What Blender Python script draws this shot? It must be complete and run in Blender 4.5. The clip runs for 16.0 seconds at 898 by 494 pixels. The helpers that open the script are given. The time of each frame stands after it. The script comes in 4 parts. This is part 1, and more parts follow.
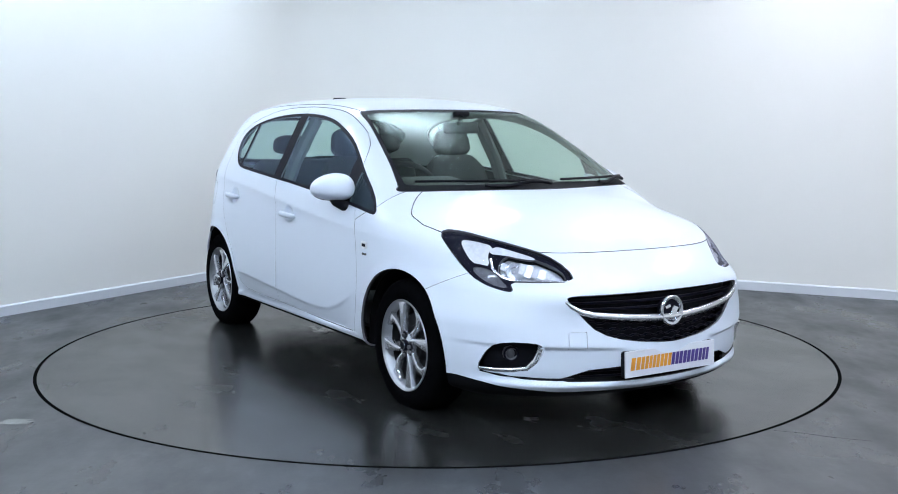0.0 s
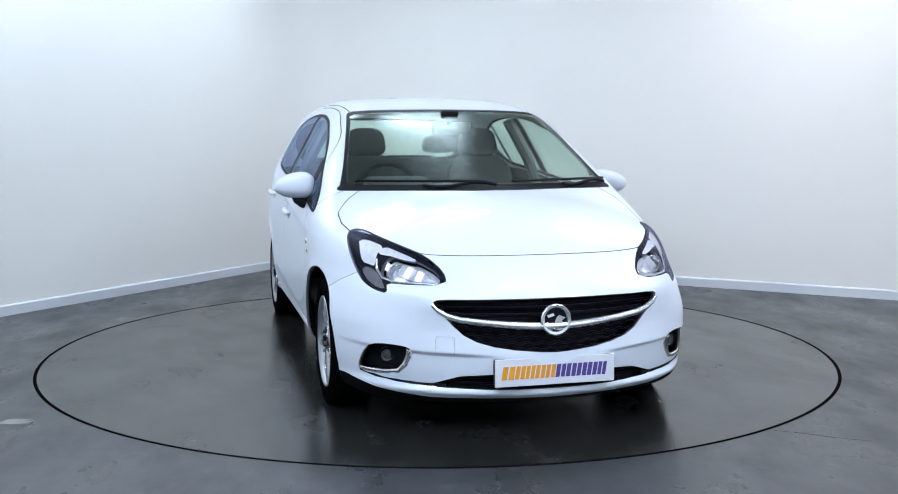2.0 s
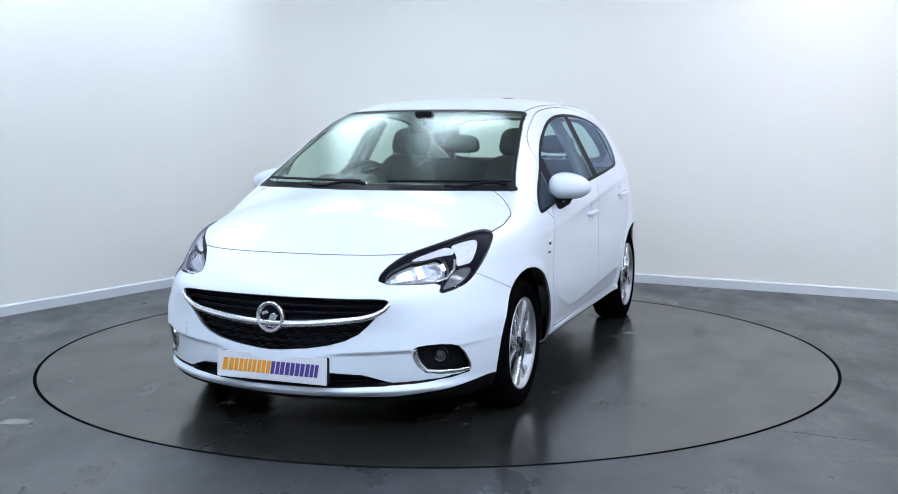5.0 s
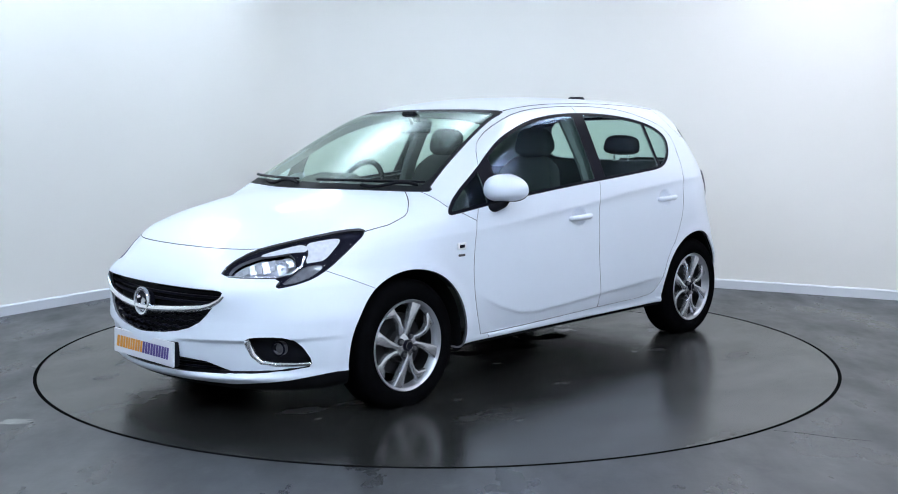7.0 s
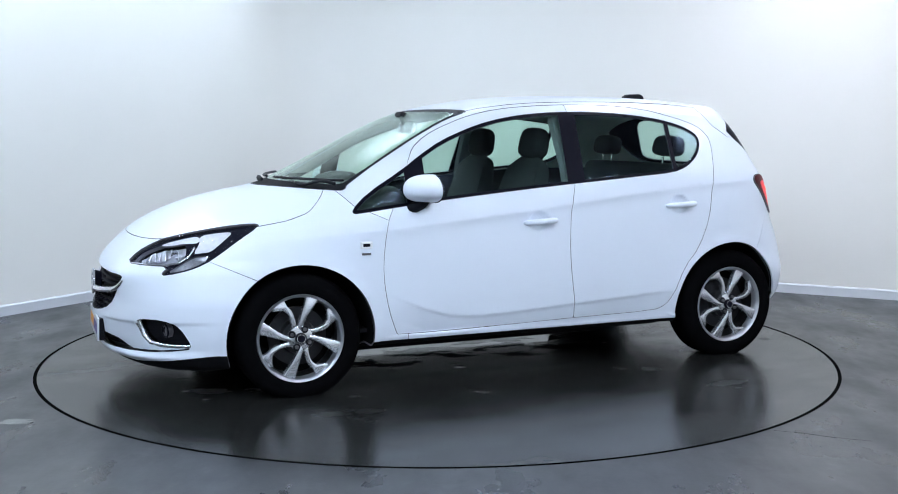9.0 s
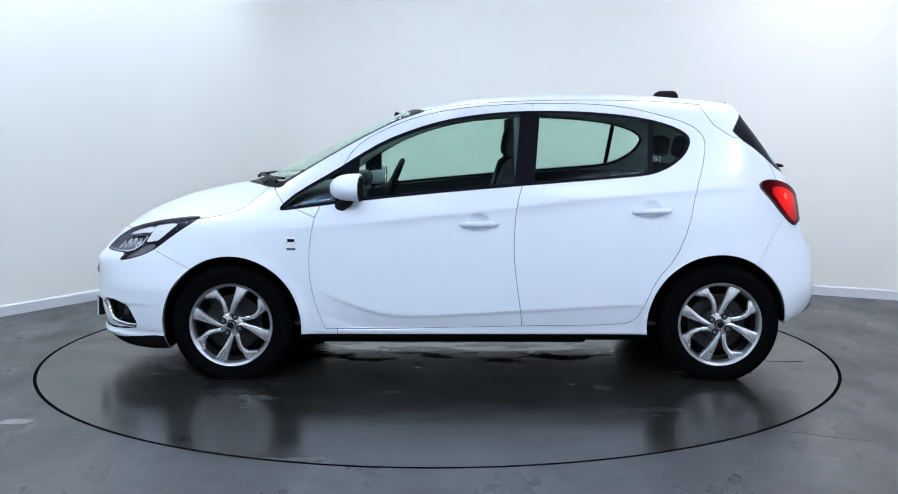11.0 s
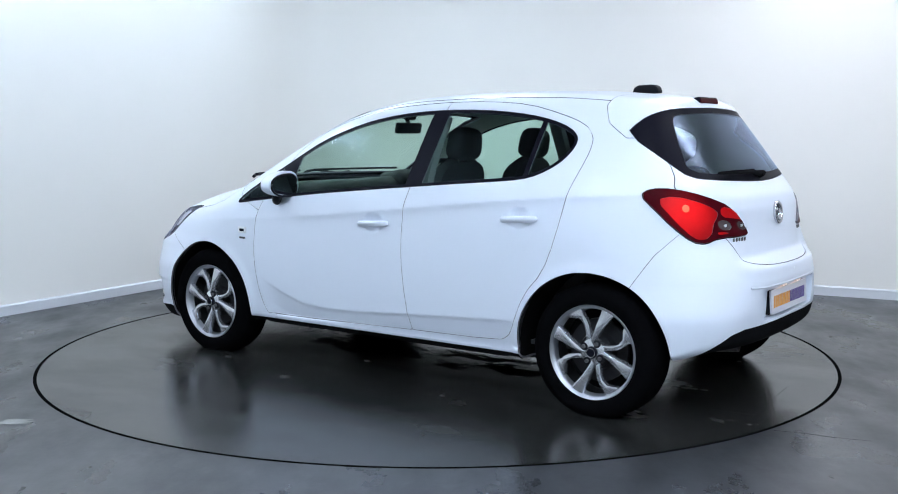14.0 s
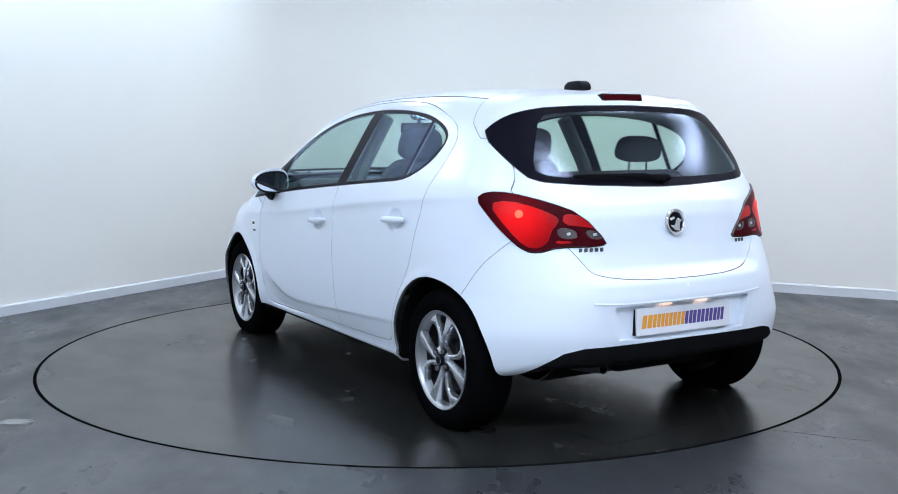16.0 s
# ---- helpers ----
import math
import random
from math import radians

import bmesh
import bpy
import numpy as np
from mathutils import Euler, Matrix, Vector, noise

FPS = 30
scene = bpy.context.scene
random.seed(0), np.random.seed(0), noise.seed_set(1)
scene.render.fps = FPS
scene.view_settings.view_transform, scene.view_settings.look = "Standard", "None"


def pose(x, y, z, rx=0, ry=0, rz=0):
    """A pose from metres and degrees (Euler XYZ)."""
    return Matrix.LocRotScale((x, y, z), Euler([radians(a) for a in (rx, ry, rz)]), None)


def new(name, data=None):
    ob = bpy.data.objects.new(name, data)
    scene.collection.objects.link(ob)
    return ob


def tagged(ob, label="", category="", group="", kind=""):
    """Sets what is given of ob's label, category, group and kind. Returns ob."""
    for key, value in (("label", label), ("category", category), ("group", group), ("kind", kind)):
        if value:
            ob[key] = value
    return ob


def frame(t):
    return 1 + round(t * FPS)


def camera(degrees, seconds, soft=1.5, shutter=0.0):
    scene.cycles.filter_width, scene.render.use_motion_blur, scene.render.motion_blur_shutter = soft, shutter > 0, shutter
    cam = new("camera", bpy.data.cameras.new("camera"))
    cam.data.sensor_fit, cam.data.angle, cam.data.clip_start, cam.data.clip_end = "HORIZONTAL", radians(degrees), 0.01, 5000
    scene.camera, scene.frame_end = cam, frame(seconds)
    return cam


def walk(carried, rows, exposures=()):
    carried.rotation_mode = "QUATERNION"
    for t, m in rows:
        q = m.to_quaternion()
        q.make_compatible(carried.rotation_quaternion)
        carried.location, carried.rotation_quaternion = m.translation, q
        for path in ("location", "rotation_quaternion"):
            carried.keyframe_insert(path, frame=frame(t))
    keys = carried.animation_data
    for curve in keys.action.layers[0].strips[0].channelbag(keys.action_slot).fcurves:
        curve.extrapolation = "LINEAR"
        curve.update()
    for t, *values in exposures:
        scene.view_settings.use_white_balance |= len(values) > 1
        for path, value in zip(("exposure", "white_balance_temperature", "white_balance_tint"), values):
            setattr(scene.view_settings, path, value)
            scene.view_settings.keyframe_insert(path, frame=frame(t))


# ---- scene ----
cam = camera(47.18, 16.0, 1.0)
EYE = pose(0, -6.061, 1.270, 90 - 6.30, 0, -0.576)
walk(cam, [(0, EYE), (16, EYE)])

# the turntable's heading: seconds and the way in which the car's nose points, in degrees
HEADING = [(0, -58.73), (0.5, -60.79), (1, -64.61), (1.5, -69.70), (2, -75.71), (2.5, -81.69), (3, -87.71), (3.5, -93.68),
           (4, -99.72), (5, -111.35), (6.3, -126.18), (7, -134.48), (8, -146.30), (9, -157.98), (10, -169.45), (11.3, -184.61),
           (12, -192.69), (13, -204.45), (14, -216.25), (15, -228.10), (16, -240.03)]
# ---- light ----
world = bpy.data.worlds.new("world")
scene.world = world
world.use_nodes = True
world.node_tree.nodes["Background"].inputs[0].default_value = (0.8, 0.87, 1.0, 1)
world.node_tree.nodes["Background"].inputs[1].default_value = 0.05
scene.view_settings.exposure = 0.0


# ---- materials ----
def nodes_of(name):
    m = bpy.data.materials.new(name)
    m.use_nodes = True
    t = m.node_tree
    return m, t, t.nodes["Principled BSDF"]


def link(t, a, b):
    t.links.new(a, b)


def material(name, colour, rough=0.5, metal=0.0, coat=0.0, vary=0.06, size=6.0, bump=0.0, fine=150.0, glow=None, strength=1.0, spec=0.5):
    m, t, b = nodes_of(name)
    b.inputs["Roughness"].default_value = rough
    b.inputs["Metallic"].default_value = metal
    b.inputs["Coat Weight"].default_value = coat
    b.inputs["Coat Roughness"].default_value = 0.14 if coat == 0.45 else 0.05
    b.inputs["Specular IOR Level"].default_value = spec
    co = t.nodes.new("ShaderNodeTexCoord")
    n1 = t.nodes.new("ShaderNodeTexNoise")
    n1.inputs["Scale"].default_value, n1.inputs["Detail"].default_value = size, 6
    link(t, co.outputs["Object"], n1.inputs["Vector"])
    mix = t.nodes.new("ShaderNodeMix")
    mix.data_type = "RGBA"
    lo = [c * (1 - vary) for c in colour]
    hi = [min(c * (1 + vary), 1) for c in colour]
    mix.inputs[6].default_value, mix.inputs[7].default_value = (*lo, 1), (*hi, 1)
    link(t, n1.outputs["Fac"], mix.inputs[0])
    link(t, mix.outputs[2], b.inputs["Base Color"])
    if bump:
        n2 = t.nodes.new("ShaderNodeTexNoise")
        n2.inputs["Scale"].default_value, n2.inputs["Detail"].default_value = fine, 3
        link(t, co.outputs["Object"], n2.inputs["Vector"])
        bp = t.nodes.new("ShaderNodeBump")
        bp.inputs["Strength"].default_value, bp.inputs["Distance"].default_value = bump, 0.002
        link(t, n2.outputs["Fac"], bp.inputs["Height"])
        link(t, bp.outputs["Normal"], b.inputs["Normal"])
    if glow:
        b.inputs["Emission Color"].default_value = (*glow, 1)
        b.inputs["Emission Strength"].default_value = strength
    return m


def glass(name, tint, ior=1.5, rough=0.0, faces=0.6, coating=(1, 1, 1)):
    """A thin pane: clear, with the gloss of glass."""
    m, t, b = nodes_of(name)
    out = t.nodes["Material Output"]
    clear, gloss, mix, fr = (t.nodes.new("ShaderNode" + k) for k in ("BsdfTransparent", "BsdfGlossy", "MixShader", "LayerWeight"))
    clear.inputs[0].default_value = (*tint, 1)
    gloss.inputs["Roughness"].default_value = rough
    gloss.inputs["Color"].default_value = (*coating, 1)
    fr.inputs["Blend"].default_value = 0.5
    power, rise = t.nodes.new("ShaderNodeMath"), t.nodes.new("ShaderNodeMapRange")
    power.operation, power.inputs[1].default_value = "POWER", 5.0
    least = ((ior - 1) / (ior + 1)) ** 2 * faces
    rise.inputs[3].default_value, rise.inputs[4].default_value = least, 1.0
    link(t, fr.outputs["Facing"], power.inputs[0])
    link(t, power.outputs[0], rise.inputs[0])
    link(t, rise.outputs[0], mix.inputs[0])
    link(t, clear.outputs[0], mix.inputs[1])
    link(t, gloss.outputs[0], mix.inputs[2])
    link(t, mix.outputs[0], out.inputs[0])
    t.nodes.remove(b)
    return m


def floor_material(name, base, stain, gloss_lo, gloss_hi, ways, spec=0.5, damp=None):
    """Painted floor: worn gloss, broad blotches, scuffs and grit."""
    m, t, b = nodes_of(name)
    co = t.nodes.new("ShaderNodeTexCoord")

    def noise_at(scale, detail, stretch=(1, 1, 1), rough=0.6):
        mp = t.nodes.new("ShaderNodeMapping")
        mp.inputs["Scale"].default_value = stretch
        link(t, co.outputs["Object"], mp.inputs[0])
        n = t.nodes.new("ShaderNodeTexNoise")
        n.inputs["Scale"].default_value, n.inputs["Detail"].default_value, n.inputs["Roughness"].default_value = scale, detail, rough
        link(t, mp.outputs[0], n.inputs["Vector"])
        return n.outputs["Fac"]

    def ramp(v, a, bb, lo=0.0, hi=1.0):
        r = t.nodes.new("ShaderNodeMapRange")
        r.inputs[1].default_value, r.inputs[2].default_value, r.inputs[3].default_value, r.inputs[4].default_value = a, bb, lo, hi
        link(t, v, r.inputs[0])
        return r.outputs[0]

    def blend(f, a, bb):
        x = t.nodes.new("ShaderNodeMix")
        x.data_type = "RGBA"
        link(t, f, x.inputs[0])
        for k, c in ((6, a), (7, bb)):
            if isinstance(c, tuple):
                x.inputs[k].default_value = (*c, 1)
            else:
                link(t, c, x.inputs[k])
        return x.outputs[2]

    broad = ramp(noise_at(0.9, 4, ways), 0.35, 0.7)
    spots = ramp(noise_at(5.5, 7), 0.60, 0.70)
    grit = ramp(noise_at(160, 2), 0.3, 0.7)
    col = blend(broad, tuple(c * 0.80 for c in base), tuple(c * 1.18 for c in base))
    col = blend(ramp(noise_at(7.0, 8, (0.35, 1.6, 1), 0.7), 0.46, 0.62, 0.0, 0.45), col, tuple(c * 0.68 for c in base))
    col = blend(spots, col, stain)
    fine = t.nodes.new("ShaderNodeMix")
    fine.data_type, fine.blend_type = "RGBA", "MULTIPLY"
    fine.inputs[0].default_value = 0.8
    link(t, col, fine.inputs[6])
    link(t, blend(grit, (0.72, 0.72, 0.72), (1.0, 1.0, 1.0)), fine.inputs[7])
    link(t, fine.outputs[2], b.inputs["Base Color"])
    b.inputs["Specular IOR Level"].default_value = spec
    rough = ramp(noise_at(2.6, 7, ways), 0.32, 0.72, gloss_lo, gloss_hi)
    if damp:
        # drip marks: glossy patches in a long strip, (half length, half width)
        fold, apart = t.nodes.new("ShaderNodeVectorMath"), t.nodes.new("ShaderNodeSeparateXYZ")
        fold.operation = "ABSOLUTE"
        link(t, co.outputs["Object"], fold.inputs[0])
        link(t, fold.outputs[0], apart.inputs[0])
        edge = noise_at(4.2, 8, (0.8, 1.5, 1), 0.62)
        for k, half in enumerate(damp):
            gap = t.nodes.new("ShaderNodeMath")
            gap.operation = "SUBTRACT"
            link(t, edge, gap.inputs[0])
            link(t, ramp(apart.outputs[k], half * 0.45, half, 0.0, 0.35), gap.inputs[1])
            edge = gap.outputs[0]
        wet = ramp(edge, 0.485, 0.510)
        pool = t.nodes.new("ShaderNodeMix")
        link(t, wet, pool.inputs[0])
        link(t, rough, pool.inputs[2])
        pool.inputs[3].default_value = 0.045
        rough = pool.outputs[0]
    link(t, rough, b.inputs["Roughness"])
    bp = t.nodes.new("ShaderNodeBump")
    bp.inputs["Strength"].default_value, bp.inputs["Distance"].default_value = 0.12, 0.002
    link(t, noise_at(45, 4), bp.inputs["Height"])
    link(t, bp.outputs["Normal"], b.inputs["Normal"])
    return m


PAINT = material("white_paint", (0.74, 0.785, 0.875), 0.40, coat=0.45, vary=0.012, size=3)
BLACK = material("black_plastic", (0.009, 0.009, 0.012), 0.5, vary=0.2, size=20, bump=0.15, fine=500, spec=0.08)
GLOSS_BLACK = material("satin_black", (0.006, 0.006, 0.011), 0.42, vary=0.1, spec=0.04)
RUBBER = material("tyre_rubber", (0.0035, 0.0035, 0.004), 0.85, vary=0.25, size=30, bump=0.2, fine=260, spec=0.0)
SILVER = material("rim_silver", (0.64, 0.65, 0.69), 0.24, metal=0.85, coat=0.3, vary=0.05, size=14)
# darker copy of the rim silver: the arch's shade put into the lip
RIM_SHADED = material("shaded_rim_silver", (0.42, 0.43, 0.46), 0.36, metal=0.9, vary=0.08, size=14)
DISC_STEEL = material("dark_steel", (0.016, 0.016, 0.018), 0.5, vary=0.4, size=25, spec=0.2)
DARK_METAL = material("dark_metal", (0.10, 0.10, 0.11), 0.5, metal=0.6, vary=0.3, size=25)
CHROME = material("chrome", (0.88, 0.89, 0.92), 0.16, metal=0.92, vary=0.03)
UNDER = material("underbody", (0.008, 0.008, 0.009), 0.9, vary=0.3, size=12, bump=0.3, fine=90, spec=0.03)
# shade painted on the turned-in panel edges, so that the gaps read dark
SEAM = material("seam_shade", (0.17, 0.17, 0.19), 0.8, vary=0.2, spec=0.2)
LINING = material("dark_lining", (0.030, 0.031, 0.034), 0.75, vary=0.15, size=10, bump=0.2, fine=300)
HEADLINER = material("pale_lining", (0.60, 0.61, 0.60), 0.85, vary=0.06, size=10, bump=0.2, fine=300)
PILLAR_TRIM = material("pillar_trim", (0.20, 0.205, 0.22), 0.8, vary=0.08, size=12, bump=0.2, fine=300)
FABRIC = material("seat_fabric", (0.030, 0.031, 0.036), 0.9, vary=0.25, size=40, bump=0.5, fine=420)
DASH = material("dashboard_plastic", (0.045, 0.047, 0.048), 0.6, vary=0.12, size=20, bump=0.3, fine=350)
PANE = glass("window_glass", (0.71, 0.86, 0.785), 1.5, 0.12, 0.40, (0.50, 0.63, 0.90))
SCREEN = glass("windscreen_glass", (0.78, 0.88, 0.81), 1.5, 0.24, 1.0, (0.88, 1.0, 0.92))
PRIVACY = glass("rear_glass", (0.70, 0.83, 0.77), 1.5, 0.18, 1.5, (0.62, 0.74, 1.0))
LENS = glass("clear_lens", (0.95, 0.96, 0.98), 1.45, 0.0, 0.2, (0.30, 0.30, 0.45))
RED = material("red_lens", (0.16, 0.001, 0.003), 0.3, coat=0.0, spec=0.1, vary=0.15, size=30)
RED_DARK = material("dark_red_lens", (0.050, 0.001, 0.004), 0.35, coat=0.0, vary=0.15, size=30, spec=0.04)
RED_LIT = material("lit_red_lens", (0.18, 0.001, 0.003), 0.3, coat=0.0, spec=0.1, vary=0.4, size=22, glow=(1.0, 0.010, 0.012), strength=0.36)


def lamp_glow(m, at, reach, near, far):
    """The light of a bulb behind a lens: strongest before the bulb, fading away from it on either side of the car."""
    t = m.node_tree
    b = next(k for k in t.nodes if k.type == "BSDF_PRINCIPLED")
    co, fold, gap, fade, tone = (t.nodes.new("ShaderNode" + k) for k in ("TexCoord", "VectorMath", "VectorMath", "MapRange", "Mix"))
    fold.operation, gap.operation, fade.interpolation_type, tone.data_type = "ABSOLUTE", "DISTANCE", "SMOOTHERSTEP", "RGBA"
    link(t, co.outputs["Object"], fold.inputs[0])
    link(t, fold.outputs[0], gap.inputs[0])
    gap.inputs[1].default_value = at
    link(t, gap.outputs["Value"], fade.inputs[0])
    fade.inputs[1].default_value, fade.inputs[2].default_value, fade.inputs[3].default_value, fade.inputs[4].default_value = 0.0, reach, near, far
    link(t, fade.outputs[0], b.inputs["Emission Strength"])
    b.inputs["Emission Color"].default_value = (1.0, 0.007, 0.009, 1)


SMOKE = material("smoked_lens", (0.055, 0.035, 0.038), 0.2, coat=0.2, vary=0.2, size=40)
SIGNAL_GREY = material("signal_lens", (0.15, 0.15, 0.17), 0.2, coat=0.5, vary=0.5, size=50)
LAMP_GREY = material("lamp_bowl", (0.80, 0.81, 0.84), 0.28, metal=0.2, vary=0.2, size=60)
HOUSING = material("lamp_housing", (0.007, 0.007, 0.015), 0.5, vary=0.2, spec=0.08)
REFLECTOR = material("reflector_chrome", (0.74, 0.75, 0.80), 0.22, metal=0.55, vary=0.25, size=45, bump=1.0, fine=40)
DAYLAMP = material("day_lamp", (0.50, 0.51, 0.55), 0.25, vary=0.30, size=55, glow=(0.86, 0.92, 1.0), strength=0.22)
PLATE_LAMP = material("plate_lamp", (0.9, 0.7, 0.6), 0.3, vary=0.02, glow=(1.0, 0.62, 0.45), strength=1.6)
BULB = material("lit_bulb", (0.4, 0.02, 0.01), 0.4, vary=0.02, glow=(1.0, 0.15, 0.06), strength=1.1)
EDGE_SHADE = material("edge_gap_shade", (0.004, 0.004, 0.004), 0.9, vary=0.2, spec=0.0)
SCUFF = material("pale_scuff", (0.26, 0.26, 0.245), 0.8, vary=0.3, size=40)
PLATE = material("plate_white", (0.68, 0.68, 0.73), 0.30, coat=0.4, vary=0.02)
PLATE_RIM = material("plate_holder", (0.42, 0.42, 0.45), 0.35, vary=0.05)
ORANGE = material("orange_print", (0.75, 0.30, 0.02), 0.4, vary=0.12, size=30)
PURPLE = material("purple_print", (0.07, 0.04, 0.22), 0.4, vary=0.1)
MIRROR = material("mirror_glass", (0.85, 0.88, 0.9), 0.02, metal=1.0, vary=0.01)
WALL = material("white_wall", (0.835, 0.81, 0.765), 0.62, vary=0.025, size=1.3, bump=0.05, fine=120)
SKIRTING = material("skirting_paint", (0.64, 0.655, 0.69), 0.5, vary=0.03, size=3)
CEILING = material("ceiling_paint", (0.72, 0.72, 0.72), 0.8, vary=0.03)
TUBE = material("light_panel", (0.9, 0.9, 0.9), 0.5, vary=0.0, glow=(0.785, 0.95, 1.16), strength=21.2)
FRONT_FILL = material("front_fill_panel", (0.9, 0.9, 0.9), 0.5, vary=0.0, glow=(0.785, 0.95, 1.16), strength=28.0)
TUBE_WARM = material("warmer_light_panel", (0.9, 0.9, 0.9), 0.5, vary=0.0, glow=(0.885, 0.945, 1.09), strength=21.2)
FLOOR = floor_material("grey_floor_paint", (0.034, 0.036, 0.040), (0.052, 0.054, 0.059), 0.21, 0.48, (1.0, 0.5, 1))
DISC = floor_material("turntable_paint", (0.0168, 0.0170, 0.0161), (0.011, 0.011, 0.010), 0.17, 0.31, (0.6, 1.0, 1), 0.72, (1.75, 0.75))
# ---- the car's form: x ahead, y to its left, z up, from the middle between the axles ----
GRID = np.arange(-2.7, 2.7, 0.005)


def profile(knots, soft=0.03):
    """A smooth curve through rough knots (place, value)."""
    a, b = np.array(sorted(knots)).T
    v = np.interp(GRID, a, b)
    n = int(4 * soft / 0.005)
    k = np.exp(-0.5 * (np.arange(-n, n + 1) * 0.005 / soft) ** 2)
    v = np.convolve(np.pad(v, n, "edge"), k / k.sum(), "valid")
    return lambda q: np.interp(q, GRID, v)


def step(a, b, q):
    q = np.clip((q - a) / (b - a), 0, 1)
    return q * q * (3 - 2 * q)


def smax(a, b, k):
    h = np.maximum(k - np.abs(a - b), 0) / k
    return np.maximum(a, b) + h * h * k / 4


top_line = profile([(2.6, 0.60), (2.05, 0.715), (1.95, 0.780), (1.80, 0.862), (1.626, 0.927), (1.45, 0.968), (1.30, 0.993), (1.20, 1.018),
                    (1.0, 1.112), (0.757, 1.228), (0.586, 1.309), (0.416, 1.382), (0.342, 1.408), (0.2, 1.440), (0.013, 1.468),
                    (-0.153, 1.483), (-0.418, 1.493), (-0.747, 1.493), (-1.0, 1.484), (-1.24, 1.464), (-1.4, 1.448), (-1.6, 1.424),
                    (-2.6, 1.2)], 0.035)
top_slope = profile([(q, float(top_line(q + 0.02) - top_line(q - 0.02)) / 0.04) for q in np.arange(-2.4, 2.4, 0.05)], 0.02)
crown = profile([(2.2, 0.24), (1.4, 0.27), (1.0, 0.21), (0.4, 0.11), (0, 0.10), (-1.2, 0.10), (-1.6, 0.13)], 0.08)
nose_line = profile([(0.0, 1.99), (0.13, 2.05), (0.17, 2.085), (0.22, 2.118), (0.28, 2.138), (0.36, 2.148), (0.48, 2.138), (0.585, 2.107), (0.65, 2.074),
                     (0.72, 2.026), (0.80, 1.97), (1.0, 1.9), (1.6, 1.8)], 0.02)
tail_line = profile([(0.0, -1.70), (0.2, -1.80), (0.3, -1.862), (0.42, -1.893), (0.6, -1.905), (0.67, -1.895), (0.71, -1.824), (0.80, -1.813),
                     (0.93, -1.806), (0.985, -1.788), (1.03, -1.742), (1.083, -1.702), (1.134, -1.664), (1.248, -1.577), (1.34, -1.503),
                     (1.37, -1.484), (1.39, -1.478), (1.415, -1.466), (1.44, -1.452), (1.7, -1.46)], 0.010)
tail_corner = profile([(0.0, -1.70), (0.2, -1.80), (0.3, -1.862), (0.42, -1.893), (0.6, -1.898), (0.7, -1.862), (0.8, -1.818), (0.93, -1.790), (0.98, -1.770),
                       (1.03, -1.748), (1.083, -1.702), (1.134, -1.664), (1.248, -1.577), (1.34, -1.503), (1.375, -1.474), (1.40, -1.452), (1.44, -1.455), (1.7, -1.46)], 0.03)
shoulder = profile([(2.2, 0.70), (1.2, 0.775), (0.6, 0.815), (0.026, 0.869), (-0.55, 0.936), (-1.1, 0.982), (-1.45, 1.003), (-1.9, 1.01)], 0.08)
belt = profile([(1.6, 0.85), (1.0, 0.885), (0.5, 0.935), (0, 0.978), (-0.7, 1.035), (-1.2, 1.07), (-1.9, 1.08)], 0.06)
plan = profile([(2.2, 0.60), (2.05, 0.70), (1.9, 0.785), (1.7, 0.84), (1.5, 0.868), (1.25, 0.878), (0.8, 0.872), (0, 0.868), (-0.8, 0.868),
                (-1.25, 0.872), (-1.5, 0.848), (-1.7, 0.812), (-1.9, 0.748), (-2.1, 0.66)], 0.06)
upper_taper = profile([(2, 0.02), (0.9, 0.0), (0, 0), (-0.5, 0.005), (-1.0, 0.03), (-1.4, 0.07), (-1.8, 0.12)], 0.08)
scallop = profile([(1.2, 0.60), (0.90, 0.53), (0.735, 0.445), (0.616, 0.393), (0.468, 0.347), (0.32, 0.336), (0.025, 0.347), (-0.267, 0.366),
                   (-0.556, 0.381), (-0.815, 0.396), (-1.2, 0.40)], 0.02)
low_line = profile([(0.0, -0.10), (0.15, -0.06), (0.22, -0.035), (0.30, -0.012), (0.45, -0.003), (0.6, 0.0), (0.8, 0.0), (1.7, 0.0)], 0.03)
HANDLES = ((-0.024, 0.818), (-0.896, 0.883))
WHEELS = ((1.245, 0.285, 0.362), (-1.255, 0.292, 0.366))


